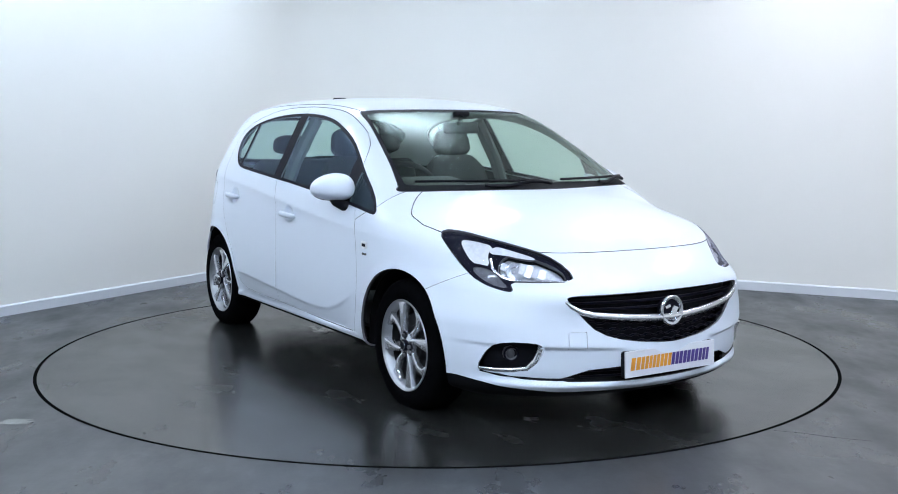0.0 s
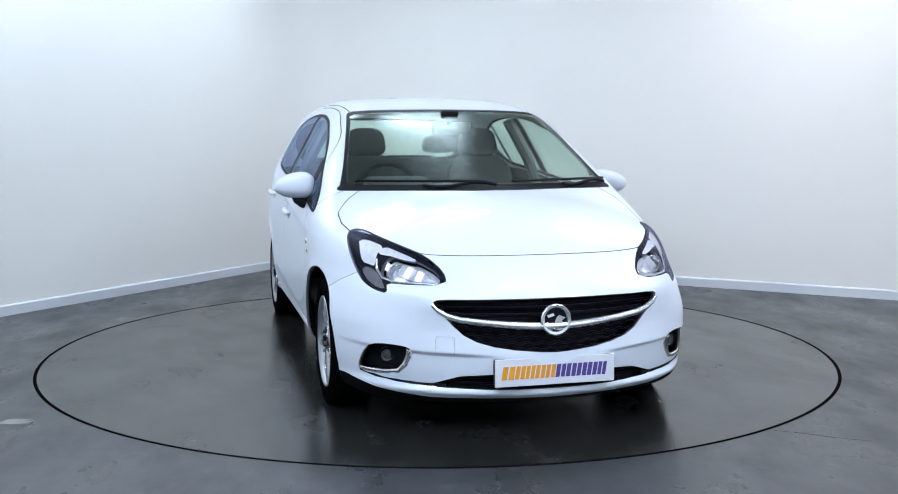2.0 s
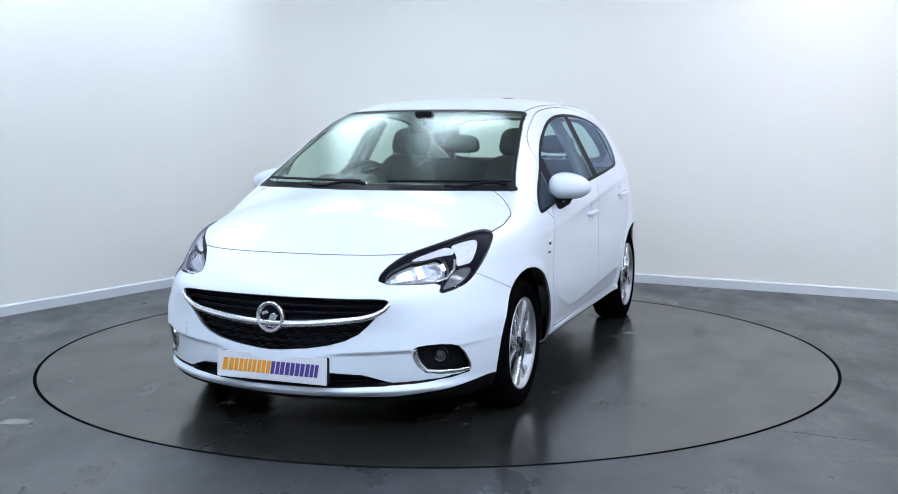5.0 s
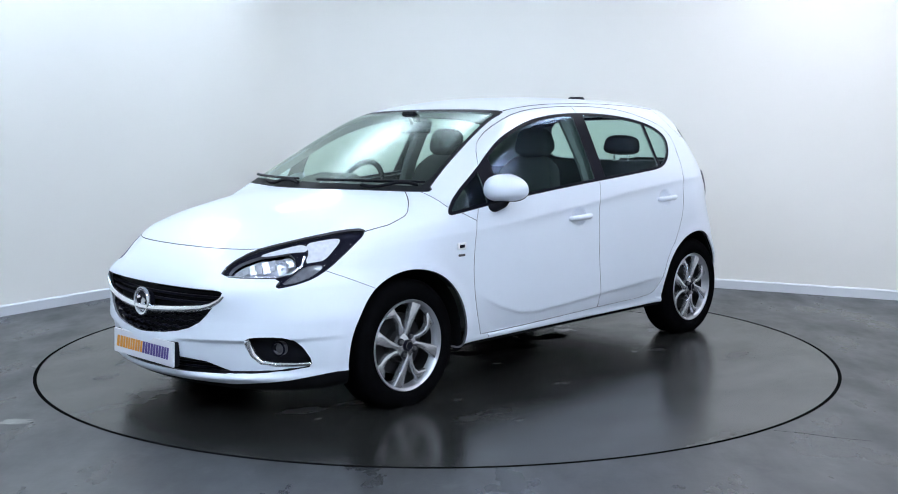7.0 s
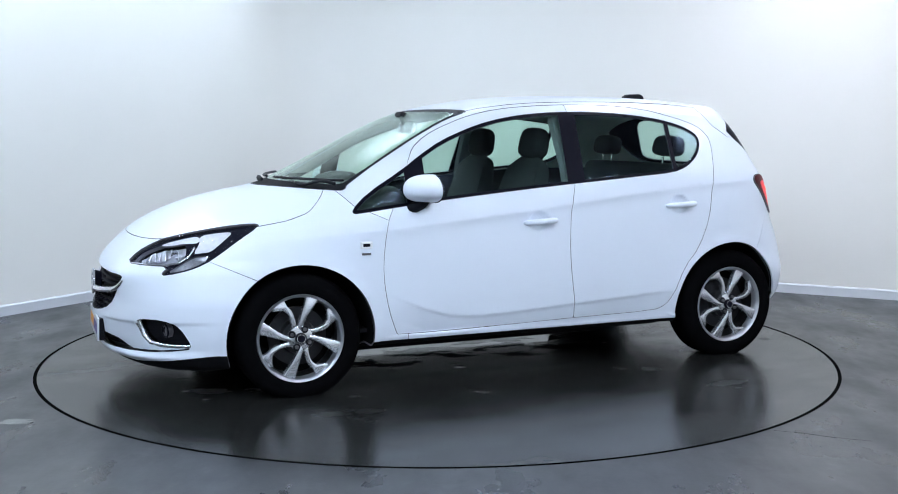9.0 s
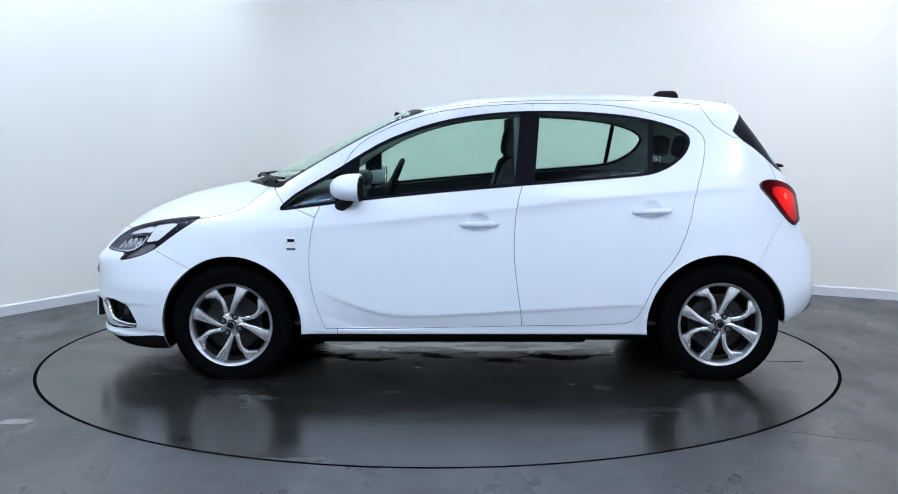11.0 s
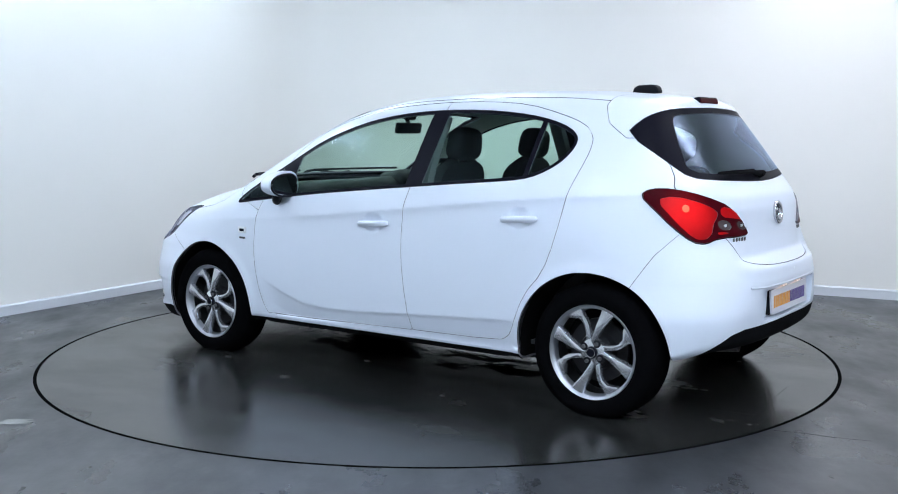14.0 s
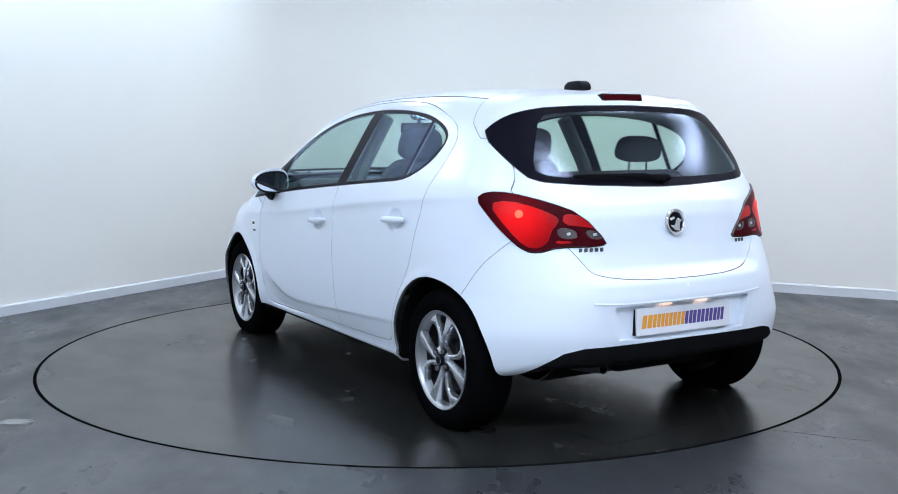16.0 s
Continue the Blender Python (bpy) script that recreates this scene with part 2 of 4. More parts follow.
def half_width(x, z):
    s, b = shoulder(x), belt(x)
    w = plan(x) + low_line(z)
    on = step(1.0, 0.1, x) * step(-1.75, -1.3, x)
    under = 0.5 * (s - z + np.sqrt((s - z) ** 2 + 0.00012)) / 0.045
    w = w - on * 0.0065 * under * np.exp(1 - under)
    w = w - 0.22 * np.maximum(z - s, 0) * (1 - step(0.5, 1.6, x) * 0.1)
    w = w - (0.29 + 0.06 * step(0.6, -0.6, x)) * (0.5 * (z - b + np.sqrt((z - b) ** 2 + 0.0012))) - upper_taper(x) * step(0.75, 1.15, z)
    c = scallop(x)
    under = (0.006 * step(0.008, -0.014, z - c) + 0.20 * np.maximum(c - z, 0)) * step(0.258, 0.274, z)
    w = w - np.minimum(under, 0.028) * step(0.85, 0.55, x) * step(-1.0, -0.75, x)
    for hx, hz in HANDLES:
        d = ((x - hx) / 0.064) ** 2 + ((z - hz) / 0.050) ** 2
        w = w - 0.018 * np.maximum(1 - d, 0)
    for wx, wz, r in WHEELS:
        d = np.hypot(x - wx, z - wz) - r
        w = w + 0.010 * np.exp(-(d / 0.035) ** 2)
    return w


def body(p):
    """Below zero inside the car."""
    x, y, z = p[..., 0], np.abs(p[..., 1]), p[..., 2]
    over = (z - top_line(x) + crown(x) * y * y) / np.sqrt(1 + top_slope(x) ** 2)
    side = y - half_width(x, z)
    u = y / 0.87
    low = step(0.62, 0.45, z)
    front = x - nose_line(z) + low * (0.31 * u ** 2 + 0.23 * u ** 6) + (1 - low) * (0.12 * u ** 2 + 0.57 * u ** 7 + 0.075 * step(0.5, 0.8, u))
    front = front + 0.04 * step(0.60, 0.68, z) * step(0.36, 0.58, u)
    crease = 0.352 + 0.035 * u
    front = front + 0.020 * step(crease + 0.006, crease - 0.012, z) * step(0.195, 0.235, z) * step(0.22, 0.48, u) * step(1.0, 0.86, u)
    front = front - 0.016 * np.exp(-((z - 0.192 - 0.035 * u * u) / 0.019) ** 2)
    v = np.minimum(u, 1.2)
    mixed = step(0.42, 0.62, u)
    back = tail_line(z) * (1 - mixed) + tail_corner(z) * mixed + (0.125 - 0.035 * low) * v ** 2 + (0.385 - 0.065 * low) * v ** 6 - x
    f = smax(over, side, 0.13)
    f = smax(f, front / np.sqrt(1 + (0.32 * u + 2.5 * u ** 6) ** 2 * 0.6), 0.10)
    f = smax(f, back / np.sqrt(1 + (0.2 * u + 1.6 * u ** 5) ** 2 * 0.6), 0.06)
    bottom = 0.165 - 0.025 * step(1.45, 1.7, x) + 0.118 * step(-1.36, -1.60, x) + 0.035 * step(-1.60, -1.78, x) + 0.05 * step(0.55, 0.72, y) * step(1.5, 1.2, x) * step(-1.5, -1.2, x)
    return smax(f, bottom - z, 0.05)


def normals(p):
    h = 0.004
    g = np.stack([body(p + h * e) - body(p - h * e) for e in np.eye(3)], -1)
    return g / np.maximum(np.linalg.norm(g, axis=-1, keepdims=True), 1e-9)
# ---- building helpers ----
def mesh_of(name, verts, faces, mat, smooth=False):
    me = bpy.data.meshes.new(name)
    me.from_pydata([tuple(v) for v in verts], [], [tuple(f) for f in faces])
    me.materials.append(mat)
    if smooth:
        me.shade_smooth()
    return me


def part(name, bm, mat, parent, label="", smooth=None):
    """Links a bmesh as one mesh object under a thing or a part."""
    me = bpy.data.meshes.new(name)
    bmesh.ops.recalc_face_normals(bm, faces=bm.faces[:])
    if smooth is not None:
        for f in bm.faces:
            f.smooth = True
        for e in bm.edges:
            if len(e.link_faces) == 2 and e.calc_face_angle(0) > radians(smooth):
                e.smooth = False
    bm.to_mesh(me)
    bm.free()
    me.materials.append(mat)
    ob = new(name, me)
    if parent:
        ob.parent = parent
    return tagged(ob, label)


def box(sx, sy, sz, m=Matrix(), bevel=0.0, segments=2, bm=None):
    bm = bm or bmesh.new()
    made = bmesh.ops.create_cube(bm, size=1)["verts"]
    bmesh.ops.scale(bm, vec=(sx, sy, sz), verts=made)
    if bevel:
        es = list({e for v in made for e in v.link_edges})
        r = bmesh.ops.bevel(bm, geom=es, offset=bevel, segments=segments, profile=0.5, affect="EDGES")
        made = list({v for v in made if v.is_valid} | set(r["verts"]))
    bmesh.ops.transform(bm, matrix=m, verts=made)
    return bm


def cylinder(r0, r1, h, m=Matrix(), n=32, bm=None):
    bm = bm or bmesh.new()
    made = bmesh.ops.create_cone(bm, cap_ends=True, segments=n, radius1=r0, radius2=r1, depth=h)["verts"]
    bmesh.ops.transform(bm, matrix=m, verts=made)
    return bm


def lathe(pts, n=48, m=Matrix()):
    """Turns a line of (radius, height) round z."""
    bm = bmesh.new()
    rings = [[bm.verts.new((r * math.cos(2 * math.pi * k / n), r * math.sin(2 * math.pi * k / n), h)) for k in range(n)] for r, h in pts]
    for a, b in zip(rings, rings[1:]):
        for k in range(n):
            bm.faces.new((a[k], a[(k + 1) % n], b[(k + 1) % n], b[k]))
    bmesh.ops.transform(bm, matrix=m, verts=bm.verts[:])
    return bm


def tube(path, r, n=8, bm=None, closed=False, flat=1.0):
    """A rod of radius r along a path."""
    bm = bm or bmesh.new()
    pts = [Vector(q) for q in path]
    rings = []
    for i, q in enumerate(pts):
        a = pts[i - 1] if i or closed else q
        b = pts[(i + 1) % len(pts)] if i + 1 < len(pts) or closed else q
        d = (b - a).normalized()
        u = d.cross(Vector((0, 0, 1)))
        u = u.normalized() if u.length > 1e-4 else Vector((1, 0, 0))
        w = u.cross(d)
        rr = r[i] if isinstance(r, (list, tuple)) else r
        rings.append([bm.verts.new(q + rr * (math.cos(k * 2 * math.pi / n) * u * flat + math.sin(k * 2 * math.pi / n) * w)) for k in range(n)])
    pairs = list(zip(rings, rings[1:])) + ([(rings[-1], rings[0])] if closed else [])
    for a, b in pairs:
        for k in range(n):
            bm.faces.new((a[k], a[(k + 1) % n], b[(k + 1) % n], b[k]))
    if not closed:
        bm.faces.new(rings[0][::-1])
        bm.faces.new(rings[-1])
    return bm


def prism(outline, depth, m=Matrix(), bevel=0.0, bm=None):
    """An outline in x, y pulled up along z by depth."""
    own = bmesh.new()
    low = [own.verts.new((x, y, 0)) for x, y in outline]
    f = own.faces.new(low)
    r = bmesh.ops.extrude_face_region(own, geom=[f])
    up = [v for v in r["geom"] if isinstance(v, bmesh.types.BMVert)]
    bmesh.ops.translate(own, vec=(0, 0, depth), verts=up)
    if bevel:
        es = [e for e in own.edges if all(v.co.z > depth / 2 for v in e.verts)]
        bmesh.ops.bevel(own, geom=es, offset=bevel, segments=2, profile=0.5, affect="EDGES")
    bmesh.ops.transform(own, matrix=m, verts=own.verts[:])
    if bm is None:
        return own
    tmp = bpy.data.meshes.new("tmp")
    own.to_mesh(tmp)
    own.free()
    bm.from_mesh(tmp)
    bpy.data.meshes.remove(tmp)
    return bm


# ---- the room ----
RADIUS = 2.251
ALONG_LEFT, ALONG_RIGHT = Vector((0.508, 0.861, 0)).normalized(), Vector((0.880, -0.474, 0)).normalized()
CORNER = Vector((-1.186, 4.226, 0))
HEIGHT, COVE = 3.3, 0.75


def wall_line():
    """The wall's inner face in plan: two straight runs that meet in a rounded corner, and plain walls behind the camera."""
    a, b = CORNER - COVE * ALONG_LEFT, CORNER + COVE * ALONG_RIGHT
    pts = [CORNER - 12.5 * ALONG_LEFT, CORNER - 6 * ALONG_LEFT]
    n = 24
    for k in range(n + 1):
        s = k / n
        pts.append((1 - s) ** 2 * a + 2 * s * (1 - s) * CORNER + s * s * b)
    pts += [CORNER + 5 * ALONG_RIGHT, CORNER + 9.5 * ALONG_RIGHT]
    return pts


def strip_wall(name, pts, z0, z1, thick, mat, smooth=True):
    verts, faces = [], []
    n = len(pts)
    for i, q in enumerate(pts):
        d = (pts[min(i + 1, n - 1)] - pts[max(i - 1, 0)]).normalized()
        out = Vector((-d.y, d.x, 0))
        for z in (z0, z1):
            verts += [(q.x, q.y, z), (q.x + out.x * thick, q.y + out.y * thick, z)]
    for i in range(n - 1):
        a, b = 4 * i, 4 * i + 4
        faces += [(a, b, b + 2, a + 2), (a + 1, a + 3, b + 3, b + 1), (a + 2, b + 2, b + 3, a + 3), (a, a + 1, b + 1, b)]
    faces += [(0, 2, 3, 1), (4 * n - 4, 4 * n - 3, 4 * n - 1, 4 * n - 2)]
    me = mesh_of(name, verts, faces, mat)
    ob = new(name, me)
    for f in me.polygons:
        f.use_smooth = smooth and abs(f.normal.z) < 0.5
    me.set_sharp_from_angle(angle=radians(35))
    return ob


line = wall_line()
tagged(strip_wall("wall_studio", line, 0, HEIGHT, 0.12, WALL), "smooth white studio wall with a rounded corner", "wall", kind="structure")
far_l, far_r = line[0], line[-1]
back = [far_r, far_r - 12.5 * ALONG_LEFT, far_l]
tagged(strip_wall("wall_back", back, 0, HEIGHT, 0.12, WALL, False), "plain white wall closing the studio", "wall", kind="structure")


def skirting():
    """A board along the wall's foot with a rounded top edge."""
    prof = [(0.0, 0.0), (0.016, 0.0), (0.016, 0.066), (0.011, 0.073), (0.0, 0.077)]
    verts, faces = [], []
    for i, q in enumerate(line):
        d = (line[min(i + 1, len(line) - 1)] - line[max(i - 1, 0)]).normalized()
        inn = Vector((d.y, -d.x, 0))
        verts += [(q.x + inn.x * u, q.y + inn.y * u, z) for u, z in prof]
    k = len(prof)
    for i in range(len(line) - 1):
        for j in range(k - 1):
            faces.append((i * k + j, (i + 1) * k + j, (i + 1) * k + j + 1, i * k + j + 1))
    return new("baseboard", mesh_of("baseboard", verts, faces, SKIRTING))


tagged(skirting(), "white painted skirting board along the wall", "skirting", kind="structure")

# a faint joint between two wall boards
joint = Vector((3.096, 1.932, 0))
tagged(part("wall_joint", box(0.004, 0.003, HEIGHT - 0.09, Matrix.Translation((joint.x, joint.y, (HEIGHT + 0.08) / 2)) @ pose(0, 0, 0, 0, 0, -28.3)), SKIRTING, None),
       "faint filled joint in the white wall", "wall joint", kind="structure")

# floor with a round well for the turntable
bm = bmesh.new()
n = 160
inner = [bm.verts.new(((RADIUS + 0.007) * math.cos(2 * math.pi * k / n), (RADIUS + 0.007) * math.sin(2 * math.pi * k / n), 0)) for k in range(n)]
well = [bm.verts.new((v.co.x, v.co.y, -0.05)) for v in inner]
outer = [bm.verts.new((16 * math.cos(2 * math.pi * k / n), 16 * math.sin(2 * math.pi * k / n), 0)) for k in range(n)]
for k in range(n):
    j = (k + 1) % n
    bm.faces.new((inner[k], outer[k], outer[j], inner[j]))
    bm.faces.new((well[k], inner[k], inner[j], well[j]))
tagged(part("floor", bm, FLOOR, None), "worn grey painted concrete floor", "floor", kind="structure")
pit = cylinder(RADIUS + 0.03, RADIUS + 0.03, 0.01, pose(0, 0, -0.06), 96)
tagged(part("turntable_pit", pit, UNDER, None), "dark pit under the turntable", "pit", kind="structure")

disc = lathe([(0, -0.03), (RADIUS - 0.004, -0.03), (RADIUS - 0.004, -0.003), (RADIUS - 0.008, 0), (0, 0)], 160)
bmesh.ops.remove_doubles(disc, verts=disc.verts[:], dist=1e-5)
turntable = tagged(new("turntable"), "round grey turntable set flush in the floor", "turntable")
part("deck", disc, DISC, turntable, "grey painted deck", 30)
# black strip laid over the edge gap, painting in the pit's shade
gap_strip = lathe([(RADIUS - 0.004, -0.02), (RADIUS - 0.011, 0.0008), (RADIUS + 0.007, 0.0008), (RADIUS + 0.007, -0.02)], 160)
part("edge_gap_strip", gap_strip, EDGE_SHADE, turntable, "black strip drawn for the shaded gap at the edge", 30)
part("cover_plate", box(0.20, 0.62, 0.002, pose(-1.93, 0.08, 0.0006, 0, 0, 4)), DISC, turntable, "flat grey cover plate")

# ceiling and light panels, out of view; the front panels are added fill
ce = box(30, 30, 0.1, pose(0, 0, HEIGHT + 0.05))
tagged(part("ceiling", ce, CEILING, None), "white studio ceiling", "ceiling", kind="structure")


def light_panel(x, y, turn, sx, sy, mat):
    e = new("unseen_light")
    e.matrix_basis = pose(x, y, HEIGHT, 0, 0, turn)
    fr = bmesh.new()
    for px, py, ax, ay in ((0, sy / 2, sx + 0.03, 0.03), (0, -sy / 2, sx + 0.03, 0.03), (sx / 2, 0, 0.03, sy - 0.03), (-sx / 2, 0, 0.03, sy - 0.03)):
        box(ax, ay, 0.03, pose(px, py, -0.015), bm=fr)
    part("frame", fr, SKIRTING, e)
    part("diffuser", box(sx - 0.03, sy - 0.03, 0.012, pose(0, 0, -0.012)), mat, e, "lit white diffuser")
    return tagged(e, "lit white panel out of view, studio light or added fill", "ceiling light", "studio ceiling lights")


# a ring of lights over the turntable
for x, y in ((-1.15, 2.30), (0.0, 1.42), (1.75, 0.55), (2.65, 1.10), (3.60, -0.30), (3.05, -1.95), (1.40, -2.60), (-1.45, -3.05), (-2.75, -1.80),
             (-3.05, 0.10), (-2.55, 1.20)):
    light_panel(x, y, math.degrees(math.atan2(y + 0.2, x)) + 90, 0.85, 0.46, TUBE_WARM if x > 0.5 else TUBE)
# brighter fill panels added towards the front of the studio, for the car's sides
for x, y in ((-3.2, -4.5), (-1.1, -4.9), (1.1, -4.9), (3.2, -4.5), (-2.2, -6.0), (2.4, -6.4)):
    light_panel(x, y, 0, 1.2, 0.6, FRONT_FILL)
# ---- the car's skin: one smooth form, cut along its seams into panels ----
class Skin:
    def __init__(self, v, t):
        self.v, self.t = v, t

    def pick(self, keep):
        return Skin(self.v, self.t[keep])

    def middle(self):
        return self.v[self.t].mean(1)


def whole_skin(around=560, pace=0.0095, cap=84):
    """Rays from a spine inside the car to its surface."""
    spine = np.arange(-1.45, 1.7501, pace)
    th = np.linspace(0, 2 * np.pi, around, endpoint=False)
    tilt = np.linspace(0, np.pi / 2, cap + 1)[1:]
    rows = [(-1.45, -a) for a in tilt[::-1]] + [(s, 0.0) for s in spine] + [(1.75, a) for a in tilt]
    s = np.array([r[0] for r in rows])[:, None]
    a = np.array([r[1] for r in rows])[:, None]
    mid = 0.64 - 0.14 * step(1.0, 1.75, s) + 0.0 * th
    o = np.stack([s + 0 * th, 0 * s + 0 * th, mid], -1)
    d = np.stack([np.sin(a) + 0 * th, np.cos(a) * np.sin(th), np.cos(a) * np.cos(th)], -1)
    lo, hi = np.zeros(o.shape[:2]), np.full(o.shape[:2], 1.6)
    for _ in range(24):
        m = (lo + hi) / 2
        out = body(o + m[..., None] * d) > 0
        hi, lo = np.where(out, m, hi), np.where(out, lo, m)
    v = (o + lo[..., None] * d)
    n, k = v.shape[:2]
    i, j = np.meshgrid(np.arange(n - 1), np.arange(k), indexing="ij")
    q = np.stack([i * k + j, (i + 1) * k + j, (i + 1) * k + (j + 1) % k, i * k + (j + 1) % k], -1).reshape(-1, 4)
    t = np.concatenate([q[:, [0, 1, 2]], q[:, [0, 2, 3]]])
    return Skin(v.reshape(-1, 3), t)


def cut(skin, s):
    """Splits the skin where the field s changes its sign: (below zero, above zero)."""
    s = np.where(np.abs(s) < 1e-5, 1e-5, s)
    up = s > 0
    c = up[skin.t].sum(1)
    t = skin.t[(c == 1) | (c == 2)]
    inside, outside = [skin.t[c == 0]], [skin.t[c == 3]]
    v = skin.v
    if len(t):
        u = up[t]
        lone = np.where(u.sum(1) == 1, u.argmax(1), (~u).argmax(1))
        r = np.arange(len(t))
        a, b, d = t[r, lone], t[r, (lone + 1) % 3], t[r, (lone + 2) % 3]
        e = np.concatenate([np.sort(np.stack([a, b], 1), 1), np.sort(np.stack([a, d], 1), 1)])
        ue, inv = np.unique(e, axis=0, return_inverse=True)
        inv = inv.ravel()
        f = s[ue[:, 0]] / (s[ue[:, 0]] - s[ue[:, 1]])
        nv = v[ue[:, 0]] + f[:, None] * (v[ue[:, 1]] - v[ue[:, 0]])
        ab, ad = len(v) + inv[:len(t)], len(v) + inv[len(t):]
        v = np.concatenate([v, nv])
        one, two = np.stack([a, ab, ad], 1), np.concatenate([np.stack([ab, b, d], 1), np.stack([ab, d, ad], 1)])
        la = up[a]
        inside += [one[~la], two[np.concatenate([la, la])]]
        outside += [one[la], two[np.concatenate([~la, ~la])]]
    return Skin(v, np.concatenate(inside)), Skin(v, np.concatenate(outside))


def rounded(pts, times=2):
    """Cuts the corners of a closed outline."""
    q = np.array(pts, float)
    for _ in range(times):
        n = np.roll(q, -1, 0)
        q = np.stack([0.75 * q + 0.25 * n, 0.25 * q + 0.75 * n], 1).reshape(-1, 2)
    return q


def outline_field(q, pts):
    """Signed distance to a closed outline, below zero inside."""
    a = np.array(pts, float)
    out = np.full(len(q), 0.5)
    near = ((q > a.min(0) - 0.08) & (q < a.max(0) + 0.08)).all(1)
    p = q[near]
    best, odd = np.full(len(p), 9.0), np.zeros(len(p), bool)
    for (x0, y0), (x1, y1) in zip(a, np.roll(a, -1, 0)):
        d = np.array([x1 - x0, y1 - y0])
        w = p - (x0, y0)
        k = np.clip(w @ d / max(d @ d, 1e-12), 0, 1)
        best = np.minimum(best, np.hypot(*(w - k[:, None] * d).T))
        odd ^= ((y0 > p[:, 1]) != (y1 > p[:, 1])) & (p[:, 0] < (x1 - x0) * (p[:, 1] - y0) / (y1 - y0 + 1e-15) + x0)
    out[near] = np.where(odd, -best, best)
    return out


VIEWS = {
    "side": lambda v: v[:, [0, 2]],
    "front": lambda v: np.stack([np.abs(v[:, 1]), v[:, 2]], 1),
    "front_corner": lambda v: np.stack([(v[:, 0] - np.abs(v[:, 1])) / math.sqrt(2), v[:, 2]], 1),
    "rear_corner": lambda v: np.stack([(v[:, 0] + np.abs(v[:, 1])) / math.sqrt(2), v[:, 2]], 1),
}


def field(skin, view, pts, where, soft=2):
    s = outline_field(VIEWS[view](skin.v), rounded(pts, soft) if soft else pts)
    return np.where(where(skin.v[:, 0], np.abs(skin.v[:, 1]), skin.v[:, 2]), s, 0.5)


def take(skin, s, gap=0.0014):
    """Cuts a panel out of the skin, with a joint round it: (panel, rest)."""
    panel, rest = cut(skin, s + gap)
    if gap:
        more = np.concatenate([s, np.zeros(len(rest.v) - len(s)) - gap])
        _, rest = cut(rest, more - gap)
    return panel, rest


def side_of(skin, sign):
    return skin.pick(skin.middle()[:, 1] * sign > 0)


def panel(name, skin, mat, parent, label="", skirt=0.012, sink=0.0, seam=True):
    """Links a piece of skin as a mesh with its edges turned in."""
    used, t = np.unique(skin.t, return_inverse=True)
    t = t.reshape(-1, 3)
    v = skin.v[used]
    ok = (t[:, 0] != t[:, 1]) & (t[:, 1] != t[:, 2]) & (t[:, 0] != t[:, 2])
    t = t[ok]
    n = normals(v)
    v = v - n * sink
    faces, verts, nn = t, v, n
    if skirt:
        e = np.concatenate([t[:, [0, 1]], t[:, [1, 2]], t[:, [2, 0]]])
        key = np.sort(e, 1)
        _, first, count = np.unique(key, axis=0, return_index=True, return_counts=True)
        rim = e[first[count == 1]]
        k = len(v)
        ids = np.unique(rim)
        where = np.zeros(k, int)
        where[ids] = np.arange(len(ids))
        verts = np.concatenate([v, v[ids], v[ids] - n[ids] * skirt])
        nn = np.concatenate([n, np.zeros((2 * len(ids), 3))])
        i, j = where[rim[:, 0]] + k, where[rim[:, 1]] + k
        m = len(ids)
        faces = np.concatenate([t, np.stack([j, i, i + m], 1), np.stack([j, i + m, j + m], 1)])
    me = bpy.data.meshes.new(name)
    me.vertices.add(len(verts))
    me.vertices.foreach_set("co", verts.astype(np.float32).ravel())
    me.loops.add(3 * len(faces))
    me.loops.foreach_set("vertex_index", faces.astype(np.int32).ravel())
    me.polygons.add(len(faces))
    me.polygons.foreach_set("loop_start", np.arange(0, 3 * len(faces), 3, dtype=np.int32))
    me.update(calc_edges=True)
    me.shade_smooth()
    me.normals_split_custom_set_from_vertices(nn.tolist())
    me.materials.append(mat)
    # turned-in edges take the painted gap shade instead of the panel's own colour
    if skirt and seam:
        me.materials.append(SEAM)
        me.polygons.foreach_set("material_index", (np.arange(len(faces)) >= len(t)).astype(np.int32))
    ob = new(name, me)
    ob.parent = parent
    return tagged(ob, label)


def nose_x(y, z, guess=1.2):
    """Where the skin lies ahead at (y, z)."""
    lo, hi = guess, 2.4
    for _ in range(30):
        m = (lo + hi) / 2
        lo, hi = (m, hi) if body(np.array([m, y, z])) < 0 else (lo, m)
    return lo


def side_y(x, z):
    lo, hi = 0.1, 1.2
    for _ in range(30):
        m = (lo + hi) / 2
        lo, hi = (m, hi) if body(np.array([x, m, z])) < 0 else (lo, m)
    return lo


def tail_x(y, z):
    lo, hi = -1.0, -2.3
    for _ in range(30):
        m = (lo + hi) / 2
        lo, hi = (m, hi) if body(np.array([m, y, z])) < 0 else (lo, m)
    return lo
# ---- the car ----
AXIS_X, AXIS_Y = -0.194, 0.003
car = tagged(new("car"), "white five-door hatchback with silver alloy wheels on a turntable", "car")
SIDES = ((1, "left"), (-1, "right"))

skin = whole_skin()

# wheel arches
for wx, wz, r in WHEELS:
    s = np.hypot(skin.v[:, 0] - wx, skin.v[:, 2] - wz) - r
